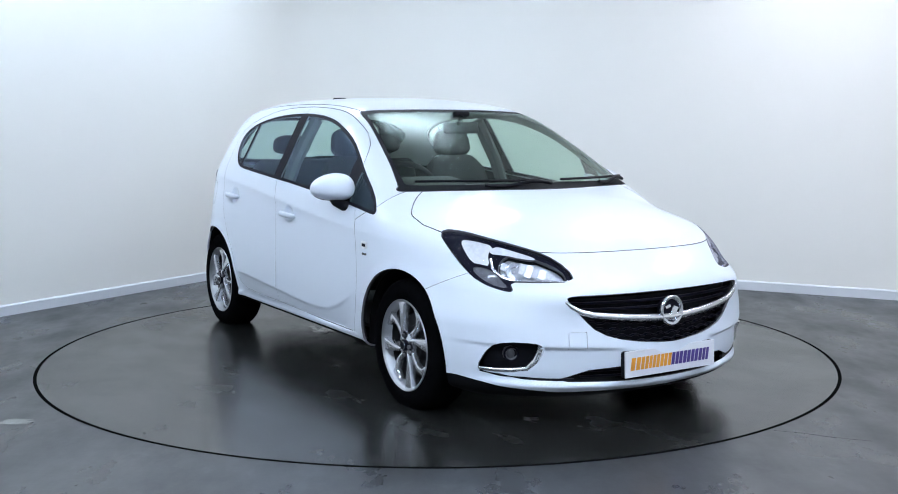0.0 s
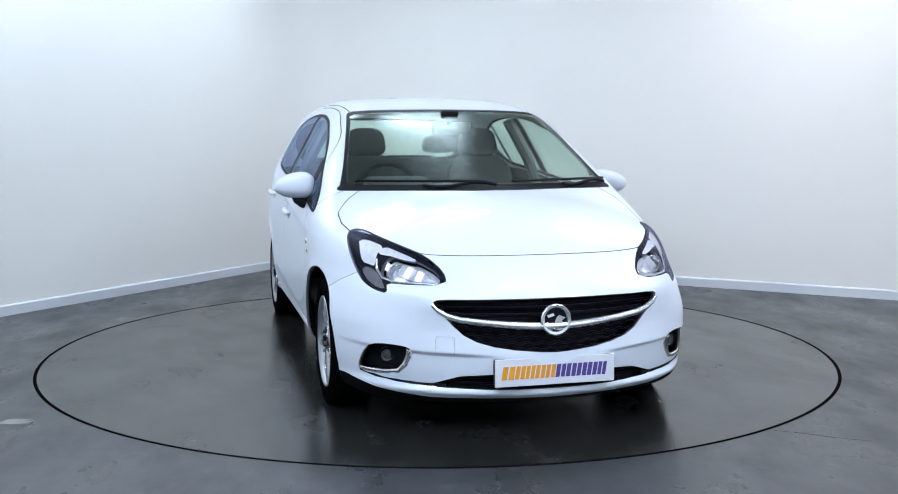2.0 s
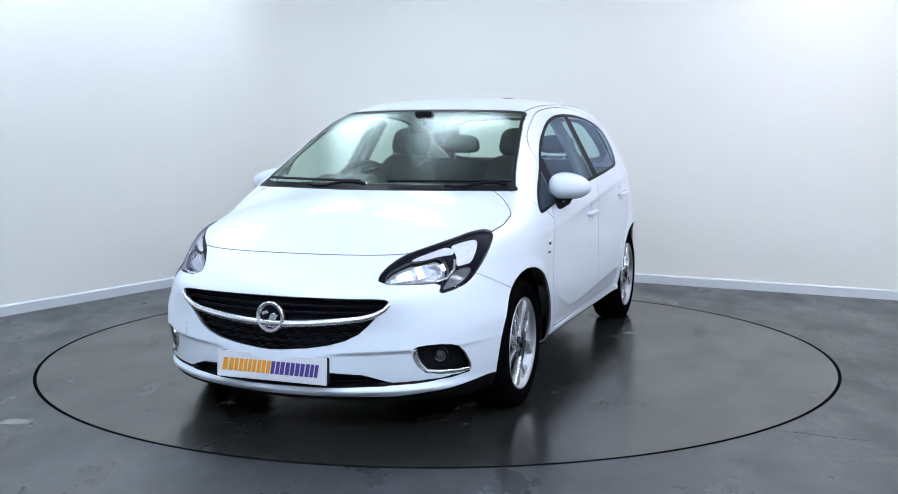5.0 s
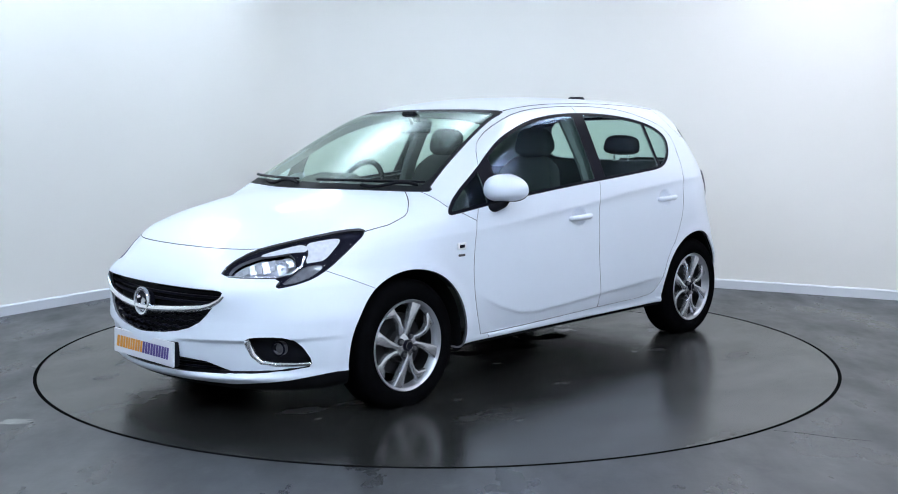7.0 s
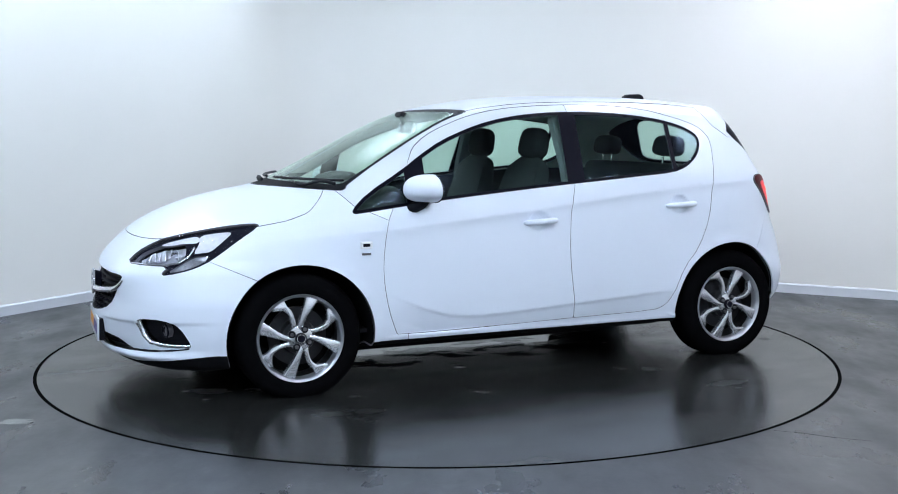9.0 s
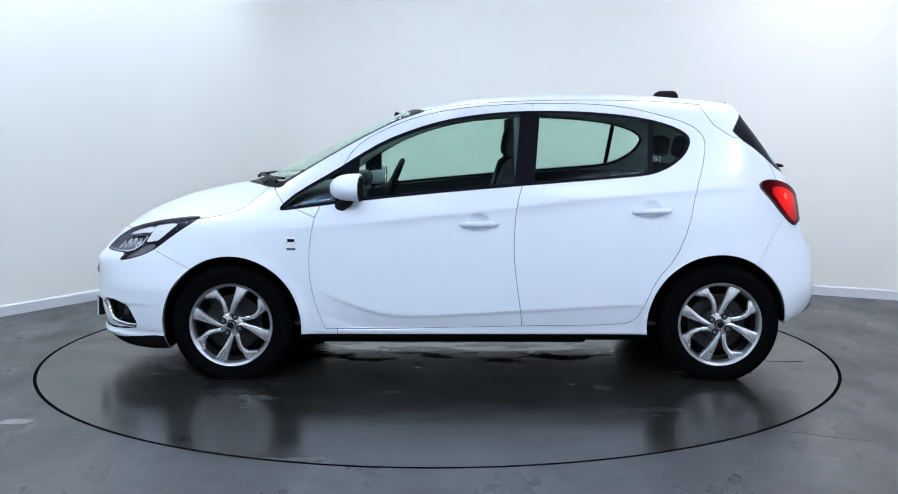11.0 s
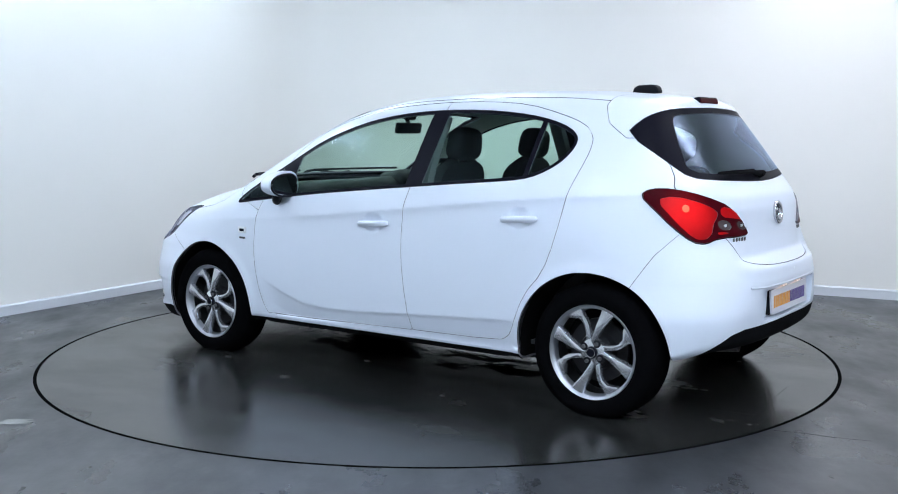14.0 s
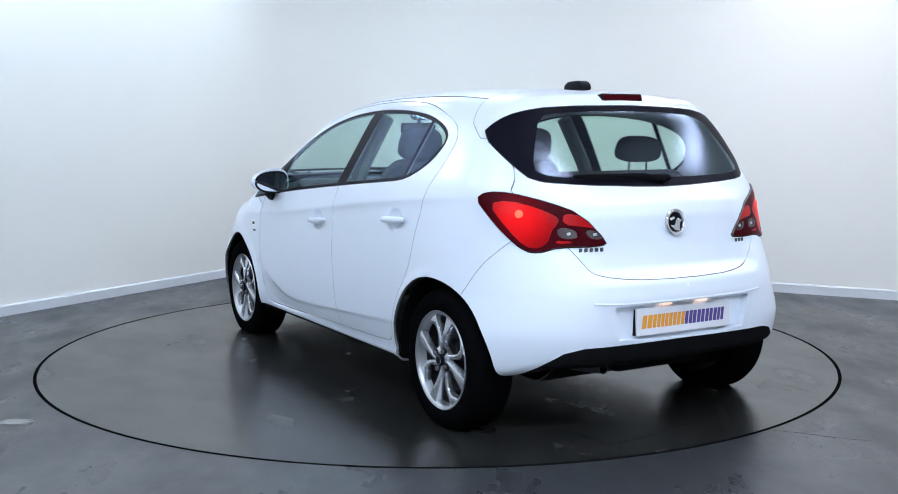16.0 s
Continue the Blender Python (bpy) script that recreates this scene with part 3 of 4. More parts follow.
    s = np.where((np.abs(skin.v[:, 1]) > 0.40) & (skin.v[:, 2] < 0.9), s, 0.5)
    _, skin = cut(skin, s)

# underside, sill foot and the black foot of the rear bumper
x, y, z = skin.v[:, 0], np.abs(skin.v[:, 1]), skin.v[:, 2]
foot = np.interp(y, [0, 0.5, 0.58, 0.64, 0.70, 0.75, 0.9], [0.418, 0.412, 0.395, 0.355, 0.30, 0.268, 0.25])
foot = np.where(x < -1.5, foot, np.where(x > 1.5, np.interp(y, [0, 0.5, 0.7, 0.8], [0.170, 0.175, 0.200, 0.226]), 0.243))
under, skin = take(skin, z - foot, 0)
panel("underbody", under, UNDER, car, "black underbody and lower bumper trim", 0.01)

# windscreen
s = field(skin, "front", [(-0.2, 0.997), (0.38, 0.995), (0.70, 0.990), (0.735, 0.992), (0.70, 1.02), (0.572, 1.36), (0.548, 1.388), (0.50, 1.396),
                          (0.3, 1.403), (-0.2, 1.406)], lambda x, y, z: (x > 0.12) & (z > 0.93), 1)
screen, skin = take(skin, s)
s = field(screen, "front", [(-0.2, 1.024), (0.45, 1.019), (0.655, 1.016), (0.682, 1.030), (0.558, 1.357), (0.535, 1.380), (0.3, 1.391), (-0.2, 1.395)],
          lambda x, y, z: x > 0, 1)
pane, frit = take(screen, s, 0)
ws = panel("windscreen", pane, SCREEN, car, "clear windscreen", 0)
panel("windscreen_border", frit, BLACK, ws, "black windscreen border and cowl", 0.01)

# rear window
s = field(skin, "rear_corner", [(-1.6, 1.398), (-1.07, 1.396), (-0.75, 1.386), (-0.617, 1.362), (-0.535, 1.325), (-0.470, 1.268), (-0.645, 1.127),
                                (-0.72, 1.076), (-0.86, 1.062), (-1.2, 1.044), (-1.6, 1.042)], lambda x, y, z: (x < -1.2) & (z > 0.95), 1)
rear_screen, skin = take(skin, s)
s = field(rear_screen, "front", [(-0.2, 1.372), (0.36, 1.362), (0.46, 1.34), (0.52, 1.24), (0.575, 1.13), (0.55, 1.098), (0.4, 1.088), (-0.2, 1.078)],
          lambda x, y, z: x < -1.2, 1)
pane, frit = take(rear_screen, s, 0)
rw = panel("rear_window", pane, PRIVACY, car, "tinted rear window", 0)
panel("rear_window_border", frit, GLOSS_BLACK, rw, "black rear window border", 0.01)

# side windows
GLASSLINE = [(0.985, 0.880), (0.985, 0.903), (0.90, 0.975), (0.70, 1.088), (0.59, 1.160), (0.46, 1.235), (0.30, 1.297), (0.15, 1.340), (0, 1.366),
             (-0.15, 1.381), (-0.33, 1.389), (-0.56, 1.385), (-0.74, 1.371), (-0.89, 1.350), (-1.02, 1.316), (-1.10, 1.275), (-1.122, 1.235),
             (-1.10, 1.18), (-1.05, 1.128), (-0.97, 1.082), (-0.88, 1.056), (-0.69, 1.041), (-0.26, 1.007), (0.03, 0.983), (0.47, 0.942),
             (0.76, 0.907), (0.94, 0.884)]
side_glass, skin = take(skin, field(skin, "side", GLASSLINE, lambda x, y, z: (y > 0.4) & (z > 0.8), 1), 0.001)
s = field(side_glass, "side", GLASSLINE, lambda x, y, z: y > 0.4, 1)
clear, trim = take(side_glass, s + 0.015, 0)
PANES = (("front_quarter_pane", [(0.735, 0.5), (0.66, 1.5), (1.2, 1.5), (1.2, 0.5)]),
         ("front_door_pane", [(0.615, 0.5), (0.565, 1.5), (-0.262, 1.5), (-0.190, 0.85)]),
         ("rear_door_pane", [(-0.292, 0.85), (-0.362, 1.5), (-0.925, 1.5), (-0.862, 0.85)]),
         ("rear_quarter_pane", [(-0.888, 0.85), (-0.952, 1.5), (-1.4, 1.5), (-1.4, 0.85)]))
panes = []
for name, pts in PANES:
    s = outline_field(VIEWS["side"](clear.v), pts)
    got, clear = take(clear, s, 0)
    panes.append((name, got))

# lamps
HEADLAMP = [(1.112, 0.650), (1.078, 0.697), (0.975, 0.754), (0.86, 0.784), (0.67, 0.823), (0.525, 0.840), (0.478, 0.828), (0.550, 0.758),
            (0.635, 0.680), (0.70, 0.640), (0.78, 0.616), (0.868, 0.602), (0.834, 0.645), (0.96, 0.645)]
lamp, skin = take(skin, field(skin, "front_corner", HEADLAMP, lambda x, y, z: (x > 1.1) & (y > 0.3) & (z > 0.5), 1), 0.0025)
TAIL = [(-0.484, 1.003), (-0.53, 1.032), (-0.63, 1.031), (-0.777, 0.997), (-0.92, 0.945), (-1.022, 0.828), (-1.0, 0.812), (-0.83, 0.814),
        (-0.768, 0.790), (-0.70, 0.798), (-0.61, 0.868), (-0.54, 0.94)]
tail, skin = take(skin, field(skin, "rear_corner", TAIL, lambda x, y, z: (x < -1.2) & (y > 0.3), 1), 0.0025)

# openings of the front bumper
GRILLE = [(-0.2, 0.592), (0.345, 0.594), (0.475, 0.597), (0.505, 0.582), (0.435, 0.501), (0.362, 0.430), (0.225, 0.390), (0.0, 0.369), (-0.2, 0.369)]
grille, skin = take(skin, field(skin, "front", GRILLE, lambda x, y, z: x > 1.6, 1), 0)
INTAKE = [(-0.2, 0.287), (0.26, 0.283), (0.384, 0.272), (0.43, 0.258), (0.475, 0.242), (0.515, 0.232), (0.47, 0.222), (0.27, 0.215), (-0.2, 0.212)]
intake, skin = take(skin, field(skin, "front", INTAKE, lambda x, y, z: x > 1.6, 0), 0)
FOG = [(1.00, 0.380), (0.965, 0.396), (0.84, 0.398), (0.760, 0.375), (0.695, 0.268), (0.74, 0.260), (0.91, 0.264), (0.972, 0.315)]
fog, skin = take(skin, field(skin, "front_corner", FOG, lambda x, y, z: (x > 1.5) & (y > 0.4), 1), 0)
RECESS = [(-0.2, 0.578), (0.375, 0.573), (0.345, 0.432), (-0.2, 0.424)]
recess, skin = take(skin, field(skin, "front", RECESS, lambda x, y, z: x < -1.6, 0), 0)

# lining behind the painted skin
low_lining, high_lining = take(skin, skin.v[:, 2] - 1.04, 0)
panel("lower_lining", low_lining, LINING, car, "dark interior lining", 0, 0.022)
panel("headliner", high_lining, HEADLINER, car, "pale grey roof lining", 0, 0.022)

# painted panels
FRONT_DOOR = [(0.800, 0.87), (0.823, 0.783), (0.840, 0.636), (0.833, 0.517), (0.809, 0.397), (0.768, 0.285), (0.755, 0.268), (0.3, 0.272),
              (-0.252, 0.284), (-0.252, 0.284), (-0.252, 0.284), (-0.238, 0.40), (-0.222, 0.499), (-0.207, 0.645), (-0.209, 0.790), (-0.219, 0.906), (-0.247, 1.006), (-0.29, 1.2),
              (-0.317, 1.428), (-0.317, 1.428), (-0.317, 1.428), (-0.106, 1.419), (0.106, 1.399), (0.286, 1.360), (0.466, 1.293), (0.583, 1.226), (0.640, 1.165), (0.70, 1.04)]
REAR_DOOR = [(-0.252, 0.284), (-0.252, 0.284), (-0.252, 0.284), (-0.238, 0.40), (-0.222, 0.499), (-0.207, 0.645), (-0.209, 0.790), (-0.219, 0.906), (-0.247, 1.006), (-0.29, 1.2),
             (-0.317, 1.428), (-0.317, 1.428), (-0.317, 1.428), (-0.556, 1.428), (-0.792, 1.411), (-0.993, 1.362), (-1.13, 1.316), (-1.188, 1.262), (-1.196, 1.205), (-1.168, 1.1),
             (-1.132, 0.996), (-1.092, 0.797), (-1.028, 0.638), (-0.930, 0.530), (-0.866, 0.373), (-0.828, 0.315), (-0.761, 0.290)]
SIDE = lambda x, y, z: y > 0.35
door_f, skin = take(skin, field(skin, "side", FRONT_DOOR, SIDE, 1))
door_r, skin = take(skin, field(skin, "side", REAR_DOOR, SIDE, 1))
zh = profile([(0.97, 1.10), (1.0, 1.06), (1.06, 1.005), (1.095, 0.965), (1.18, 0.888), (1.29, 0.850), (1.45, 0.823), (1.6, 0.80), (1.75, 0.775),
              (1.87, 0.759), (1.95, 0.757), (2.1, 0.757)], 0.018)(skin.v[:, 0])
bonnet, skin = take(skin, np.where((skin.v[:, 0] > 1.02) & (skin.v[:, 2] > 0.6), zh - skin.v[:, 2], 0.5), 0.0013)
NOSE = [(1.44, 0.572), (1.551, 0.621), (1.66, 0.668), (1.80, 0.74), (1.86, 0.79), (2.4, 0.9), (2.4, 0), (1.44, 0)]
bumper_f, skin = take(skin, outline_field(VIEWS["side"](skin.v), NOSE), 0.0011)
SPOILER = [(-1.185, 1.7), (-1.20, 1.40), (-1.25, 1.315), (-1.345, 1.250), (-2.2, 1.25), (-2.2, 1.7)]
spoiler, skin = take(skin, outline_field(VIEWS["side"](skin.v), SPOILER), 0.0012)
GATE = [(-0.2, 0.672), (0.18, 0.672), (0.345, 0.684), (0.425, 0.702), (0.454, 0.728), (0.516, 0.809), (0.60, 0.90), (0.690, 1.02), (0.640, 1.10),
        (0.640, 1.20), (-0.2, 1.20)]
gate, skin = take(skin, field(skin, "front", GATE, lambda x, y, z: x < -1.5, 1))
TAIL_BUMPER = [(-1.42, 0.55), (-1.461, 0.623), (-1.539, 0.747), (-1.62, 0.838), (-1.72, 0.92), (-2.4, 0.92), (-2.4, 0), (-1.42, 0)]
bumper_r, skin = take(skin, outline_field(VIEWS["side"](skin.v), TAIL_BUMPER), 0.0011)
ROOF = [(0.9, -0.2), (0.9, 0.53), (0.2, 0.538), (-0.4, 0.545), (-1.0, 0.548), (-1.3, 0.545), (-1.3, -0.2)]
s = outline_field(np.stack([skin.v[:, 0], np.abs(skin.v[:, 1])], 1), ROOF)
roof, skin = take(skin, np.where(skin.v[:, 2] > 1.3, s, 0.5), 0.0028)
s = np.hypot(skin.v[:, 0] + 1.335, skin.v[:, 2] - 0.878) - 0.078
flap, skin = take(skin, np.where((skin.v[:, 1] < -0.3) & (skin.v[:, 0] < -1), s, 0.5))
panel("fuel_flap", flap, PAINT, car)
s = np.maximum(np.abs(bumper_f.v[:, 1] + 0.45), np.abs(bumper_f.v[:, 2] - 0.405)) - 0.036
cover, bumper_f = take(bumper_f, np.where(bumper_f.v[:, 0] > 1.7, s, 0.5), 0.0007)
panel("tow_cover", cover, PAINT, car, seam=False)
FENDER = [(0.70, 0.1), (0.70, 0.80), (0.975, 0.92), (1.03, 0.985), (1.06, 1.02), (1.5, 1.2), (2.4, 1.2), (2.4, 0.1)]
fender, skin = take(skin, outline_field(VIEWS["side"](skin.v), FENDER))

panel("roof", roof, PAINT, car)
panel("bonnet", bonnet, PAINT, car)
front_bumper = panel("front_bumper", bumper_f, PAINT, car, skirt=0.010)
tailgate = panel("tailgate", gate, PAINT, car)
roof_spoiler = panel("roof_spoiler", spoiler, PAINT, car)
rear_bumper = panel("rear_bumper", bumper_r, PAINT, car, skirt=0.008, seam=False)
panel("plate_recess", recess, PAINT, rear_bumper, "", -0.023, 0.030, False)
doors = {}
for sign, hand in SIDES:
    panel("front_wing", side_of(fender, sign), PAINT, car)
    panel("body_side", side_of(skin, sign), PAINT, car, "white rear quarter, sill and pillars")
    doors[sign] = (panel("front_door", side_of(door_f, sign), PAINT, car), panel("rear_door", side_of(door_r, sign), PAINT, car))
    panel("window_trim", side_of(Skin(trim.v, trim.t), sign), GLOSS_BLACK, car, "black side window trim", 0.008)
    posts = side_of(clear, sign)
    for lo, hi in ((0.3, 1.2), (-0.6, 0.3), (-1.3, -0.6)):
        mid = posts.middle()[:, 0]
        panel("window_pillar", posts.pick((mid > lo) & (mid <= hi)), GLOSS_BLACK, car, "gloss black window pillar", 0.008)
    for name, got in panes:
        panel(name, side_of(got, sign), PANE, doors[sign][0 if "front" in name else 1], "clear side window", 0)

# inner side of the middle pillars
for sign, hand in SIDES:
    q = [Vector((-0.265, sign * (side_y(-0.27, zz) - 0.075), zz)) for zz in (0.7, 0.9, 1.1, 1.25, 1.35)]
    part("inner_pillar", tube(q, 0.034, 8, flat=1.5), PILLAR_TRIM, car, "grey inner pillar trim", 40)

# wheel housings
for wx, wz, r in WHEELS:
    for sign, hand in SIDES:
        bm = bmesh.new()
        rows = []
        for k in range(25):
            a = radians(-12 + (204 if wx > 0 else 181) * k / 24)
            hx, hz = wx + (r + 0.004) * math.cos(a), wz + (r + 0.004) * math.sin(a)
            edge = min(0.825, side_y(hx, max(hz, 0.30)) - 0.014)
            rows.append([bm.verts.new((hx, sign * q, hz)) for q in (0.40, 0.60, edge)])
        for a, b in zip(rows, rows[1:]):
            for k in range(2):
                bm.faces.new((a[k], a[k + 1], b[k + 1], b[k]))
        hub = bm.verts.new((wx, sign * 0.40, wz))
        for a, b in zip(rows, rows[1:]):
            bm.faces.new((hub, a[0], b[0]))
        part("wheel_housing", bm, UNDER, car, "black wheel arch lining", 40)


# what hangs under the car
part("floor_pan", box(1.75, 1.02, 0.06, pose(0.25, 0, 0.160), 0.02, 2), UNDER, car, "black floor pan")
part("engine_tray", box(0.62, 0.86, 0.05, pose(1.40, 0, 0.165, 0, -2, 0), 0.02, 2), UNDER, car, "black engine undertray")
part("fuel_tank", box(0.46, 0.94, 0.12, pose(-0.83, 0, 0.190), 0.045, 3), UNDER, car, "black fuel tank")
part("silencer", box(0.20, 0.52, 0.11, pose(-1.56, -0.08, 0.285), 0.045, 4), UNDER, car, "dull steel silencer")
part("exhaust_pipe", tube([(1.0, 0.10, 0.150), (0.2, 0.12, 0.128), (-0.7, 0.14, 0.130), (-1.15, 0.18, 0.20), (-1.55, 0.10, 0.250)], 0.026, 10), DARK_METAL, car, "dull steel exhaust pipe", 60)
part("rear_axle", tube([(-1.20, -0.62, 0.26), (-1.12, -0.40, 0.235), (-1.12, 0.40, 0.235), (-1.20, 0.62, 0.26)], 0.045, 10), UNDER, car, "black rear axle beam", 60)
for sign, hand in SIDES:
    part("front_arm", tube([(1.10, sign * 0.30, 0.20), (1.24, sign * 0.50, 0.185), (1.26, sign * 0.66, 0.20)], 0.030, 8), UNDER, car, "black front suspension arm", 60)


# wheels
def wheel(wx, sign, turn, high):
    """Wheel facing +y in its own space, then turned to its side."""
    e = new("wheel")
    e.parent = car
    e.matrix_basis = pose(wx, sign * 0.742, high, 0, 0, 0 if sign > 0 else 180)
    out = Matrix.Rotation(radians(-90), 4, "X") @ Matrix.Rotation(radians(turn), 4, "Z")
    tr = [(0.214, -0.088), (0.235, -0.098), (0.285, -0.096), (0.302, -0.080), (0.310, -0.062), (0.310, 0.062), (0.302, 0.080), (0.288, 0.095),
          (0.262, 0.102), (0.232, 0.099), (0.217, 0.092), (0.210, 0.086)]
    bm = lathe(tr, 64, out)
    for v in bm.verts:
        v.co.z = max(v.co.z, -high)
    part("tyre", bm, RUBBER, e, "black road tyre", 50)
    part("inner_barrel", lathe([(0.214, -0.088), (0.196, -0.06), (0.19, 0.0), (0.194, 0.05)], 48, out), DISC_STEEL, e, "dark inner barrel", 60)
    part("rim_lip", lathe([(0.194, 0.05), (0.2, 0.066), (0.209, 0.084), (0.2165, 0.093), (0.214, 0.097), (0.204, 0.092),
                              (0.199, 0.080)], 64, out), RIM_SHADED, e, "silver alloy rim", 60)
    part("brake_disc", lathe([(0, 0.0), (0.145, 0.0), (0.145, 0.02), (0.09, 0.02), (0.08, 0.045), (0, 0.045)], 40, out), DISC_STEEL, e, "dark brake disc", 40)
    part("back_plate", lathe([(0, -0.03), (0.19, -0.03), (0.19, -0.036)], 40, out), UNDER, e)
    for k in range(4):
        q = out @ Matrix.Rotation(radians(90 * k), 4, "Z")
        # broad straight spoke
        R = 0.208
        pol = lambda r, a: (r * R * math.cos(radians(a)), r * R * math.sin(radians(a)))
        outl = [pol(0.27, 100), pol(0.55, 84), pol(0.94, 77.5), pol(0.99, 77), pol(0.995, 68), pol(0.99, 59.5), pol(0.94, 59), pol(0.55, 66), pol(0.27, 76), pol(0.15, 88)]
        bm = prism(outl, 0.03, q @ pose(0, 0, 0.060), 0.009)
        part("broad_spoke", bm, SILVER, e, "", 35)
        outl = [pol(0.22, 104), pol(0.40, 100), pol(0.58, 100), pol(0.70, 102.5), pol(0.83, 107), pol(0.99, 108), pol(0.995, 119), pol(0.99, 130), pol(0.90, 130), pol(0.77, 117),
                pol(0.64, 112), pol(0.54, 112), pol(0.38, 118), pol(0.25, 134)]
        bm = prism(outl, 0.026, q @ pose(0, 0, 0.054), 0.007)
        part("bent_spoke", bm, SILVER, e, "", 35)
        part("wheel_nut", cylinder(0.0105, 0.009, 0.02, q @ pose(*[c * 0.047 for c in (math.cos(radians(60)), math.sin(radians(60)))], 0.09), 6), DARK_METAL, e)
        part("nut_pocket", cylinder(0.018, 0.018, 0.006, q @ pose(*[c * 0.047 for c in (math.cos(radians(60)), math.sin(radians(60)))], 0.0855), 16), BLACK, e)
    part("hub", lathe([(0.0, 0.087), (0.048, 0.087), (0.060, 0.082), (0.064, 0.06)], 32, out), SILVER, e, "", 30)
    part("hub_cap", lathe([(0, 0.101), (0.022, 0.101), (0.027, 0.097), (0.028, 0.086)], 32, out), GLOSS_BLACK, e, "black hub cap", 30)
    part("cap_ring", lathe([(0.019, 0.1015), (0.019, 0.103), (0.0215, 0.103), (0.0215, 0.1015)], 32, out), CHROME, e)
    return e


wheel(1.250, 1, 4, 0.287), wheel(-1.268, 1, 0, 0.294), wheel(1.250, -1, 30, 0.287), wheel(-1.268, -1, -20, 0.294)


# ---- lamps, grille and fittings of the car ----
def corner_point(u, z, sign, out=0.0, rear=False):
    """The skin's point at u in the corner view, on one side, lifted by out."""
    lo, hi = 0.2, 1.1
    for _ in range(30):
        m = (lo + hi) / 2
        x = u * math.sqrt(2) + (-m if rear else m)
        lo, hi = (m, hi) if body(np.array([x, m, z])) < 0 else (lo, m)
    q = np.array([u * math.sqrt(2) + (-lo if rear else lo), lo, z])
    q = q + out * normals(q[None])[0]
    return Vector((q[0], sign * q[1], q[2]))


def corner_normal(u, z, sign, rear=False):
    q = corner_point(u, z, 1, 0, rear)
    n = normals(np.array(q)[None])[0]
    return Vector((n[0], sign * n[1], n[2]))


def facing(place, way):
    """A pose at place whose z looks along way."""
    return Matrix.Translation(place) @ Vector(way).to_track_quat("Z", "Y").to_matrix().to_4x4()


DAY_BLOCK = [(0.602, 0.812), (0.66, 0.806), (0.749, 0.790), (0.724, 0.757), (0.741, 0.706), (0.70, 0.711), (0.655, 0.716), (0.614, 0.764), (0.590, 0.800)]
DAY_STRIP = [(0.749, 0.790), (0.82, 0.776), (0.93, 0.748), (0.945, 0.736), (0.876, 0.741), (0.811, 0.753), (0.724, 0.757)]
BOWLS = [(1.085, 0.655), (1.055, 0.698), (0.955, 0.738), (0.86, 0.756), (0.795, 0.750), (0.772, 0.69), (0.812, 0.656), (0.90, 0.652), (1.0, 0.651)]
SIGNAL = [(0.668, 0.703), (0.742, 0.694), (0.796, 0.657), (0.842, 0.621), (0.776, 0.630), (0.712, 0.651), (0.658, 0.683)]
anywhere = lambda x, y, z: x > 1
rest = lamp
pieces = []
for pts in (DAY_BLOCK, DAY_STRIP, BOWLS, SIGNAL):
    got, rest = take(rest, field(rest, "front_corner", pts, anywhere, 1), 0)
    pieces.append(got)
for sign, hand in SIDES:
    e = panel("headlamp", side_of(rest, sign), HOUSING, car, "black headlamp housing", 0.02, 0.014)
    panel("day_lamp", side_of(pieces[0], sign), DAYLAMP, e, "lit white day lamp", 0.015, 0.012)
    panel("day_strip", side_of(pieces[1], sign), DAYLAMP, e, "lit white day strip", 0.015, 0.012)
    panel("reflector", side_of(pieces[2], sign), REFLECTOR, e, "silver reflector", 0.02, 0.050)
    panel("signal_lamp", side_of(pieces[3], sign), SIGNAL_GREY, e, "grey signal lamp", 0.015, 0.022)
    way = (corner_normal(0.845, 0.698, sign) + Vector((1.2, 0, -0.1))).normalized()
    at = facing(corner_point(0.845, 0.698, sign, -0.044), way)
    part("lamp_bowl", lathe([(0.006, -0.020), (0.020, -0.014), (0.034, 0.0), (0.038, 0.012), (0.041, 0.010)], 24, at), CHROME, e, "chrome lamp bowl", 50)
    part("bulb", cylinder(0.006, 0.004, 0.03, at @ pose(0, 0, -0.008), 12), PLATE_RIM, e)
    # slanting facets of the reflector
    for k, (u, z, long) in enumerate(((0.805, 0.712, 0.034), (0.885, 0.705, 0.058), (0.915, 0.698, 0.056), (0.945, 0.692, 0.052), (0.975, 0.688, 0.046), (1.005, 0.682, 0.036), (1.032, 0.672, 0.024))):
        at = facing(corner_point(u, z, sign, -0.030), (corner_normal(u, z, sign) + Vector((0.7, 0, 0.1))).normalized())
        lean = (4, -6, 6, -3, 5, -5, 3)[k] * sign
        part("reflector_facet", box(0.034, long, 0.005, at @ pose(0, 0, 0, (6, -10, 8, -5, 10, -8, 4)[k], lean, 24 * sign), 0.002, 1), REFLECTOR, e)
    path = [corner_point(u, z, sign, -0.010) for u, z in ((1.09, 0.654), (0.97, 0.653), (0.86, 0.653), (0.80, 0.664), (0.755, 0.695), (0.742, 0.735))]
    part("reflector_edge", tube(path, 0.006, 6), CHROME, e)
    panel("lens", side_of(lamp, sign), LENS, e, "clear headlamp lens", 0)

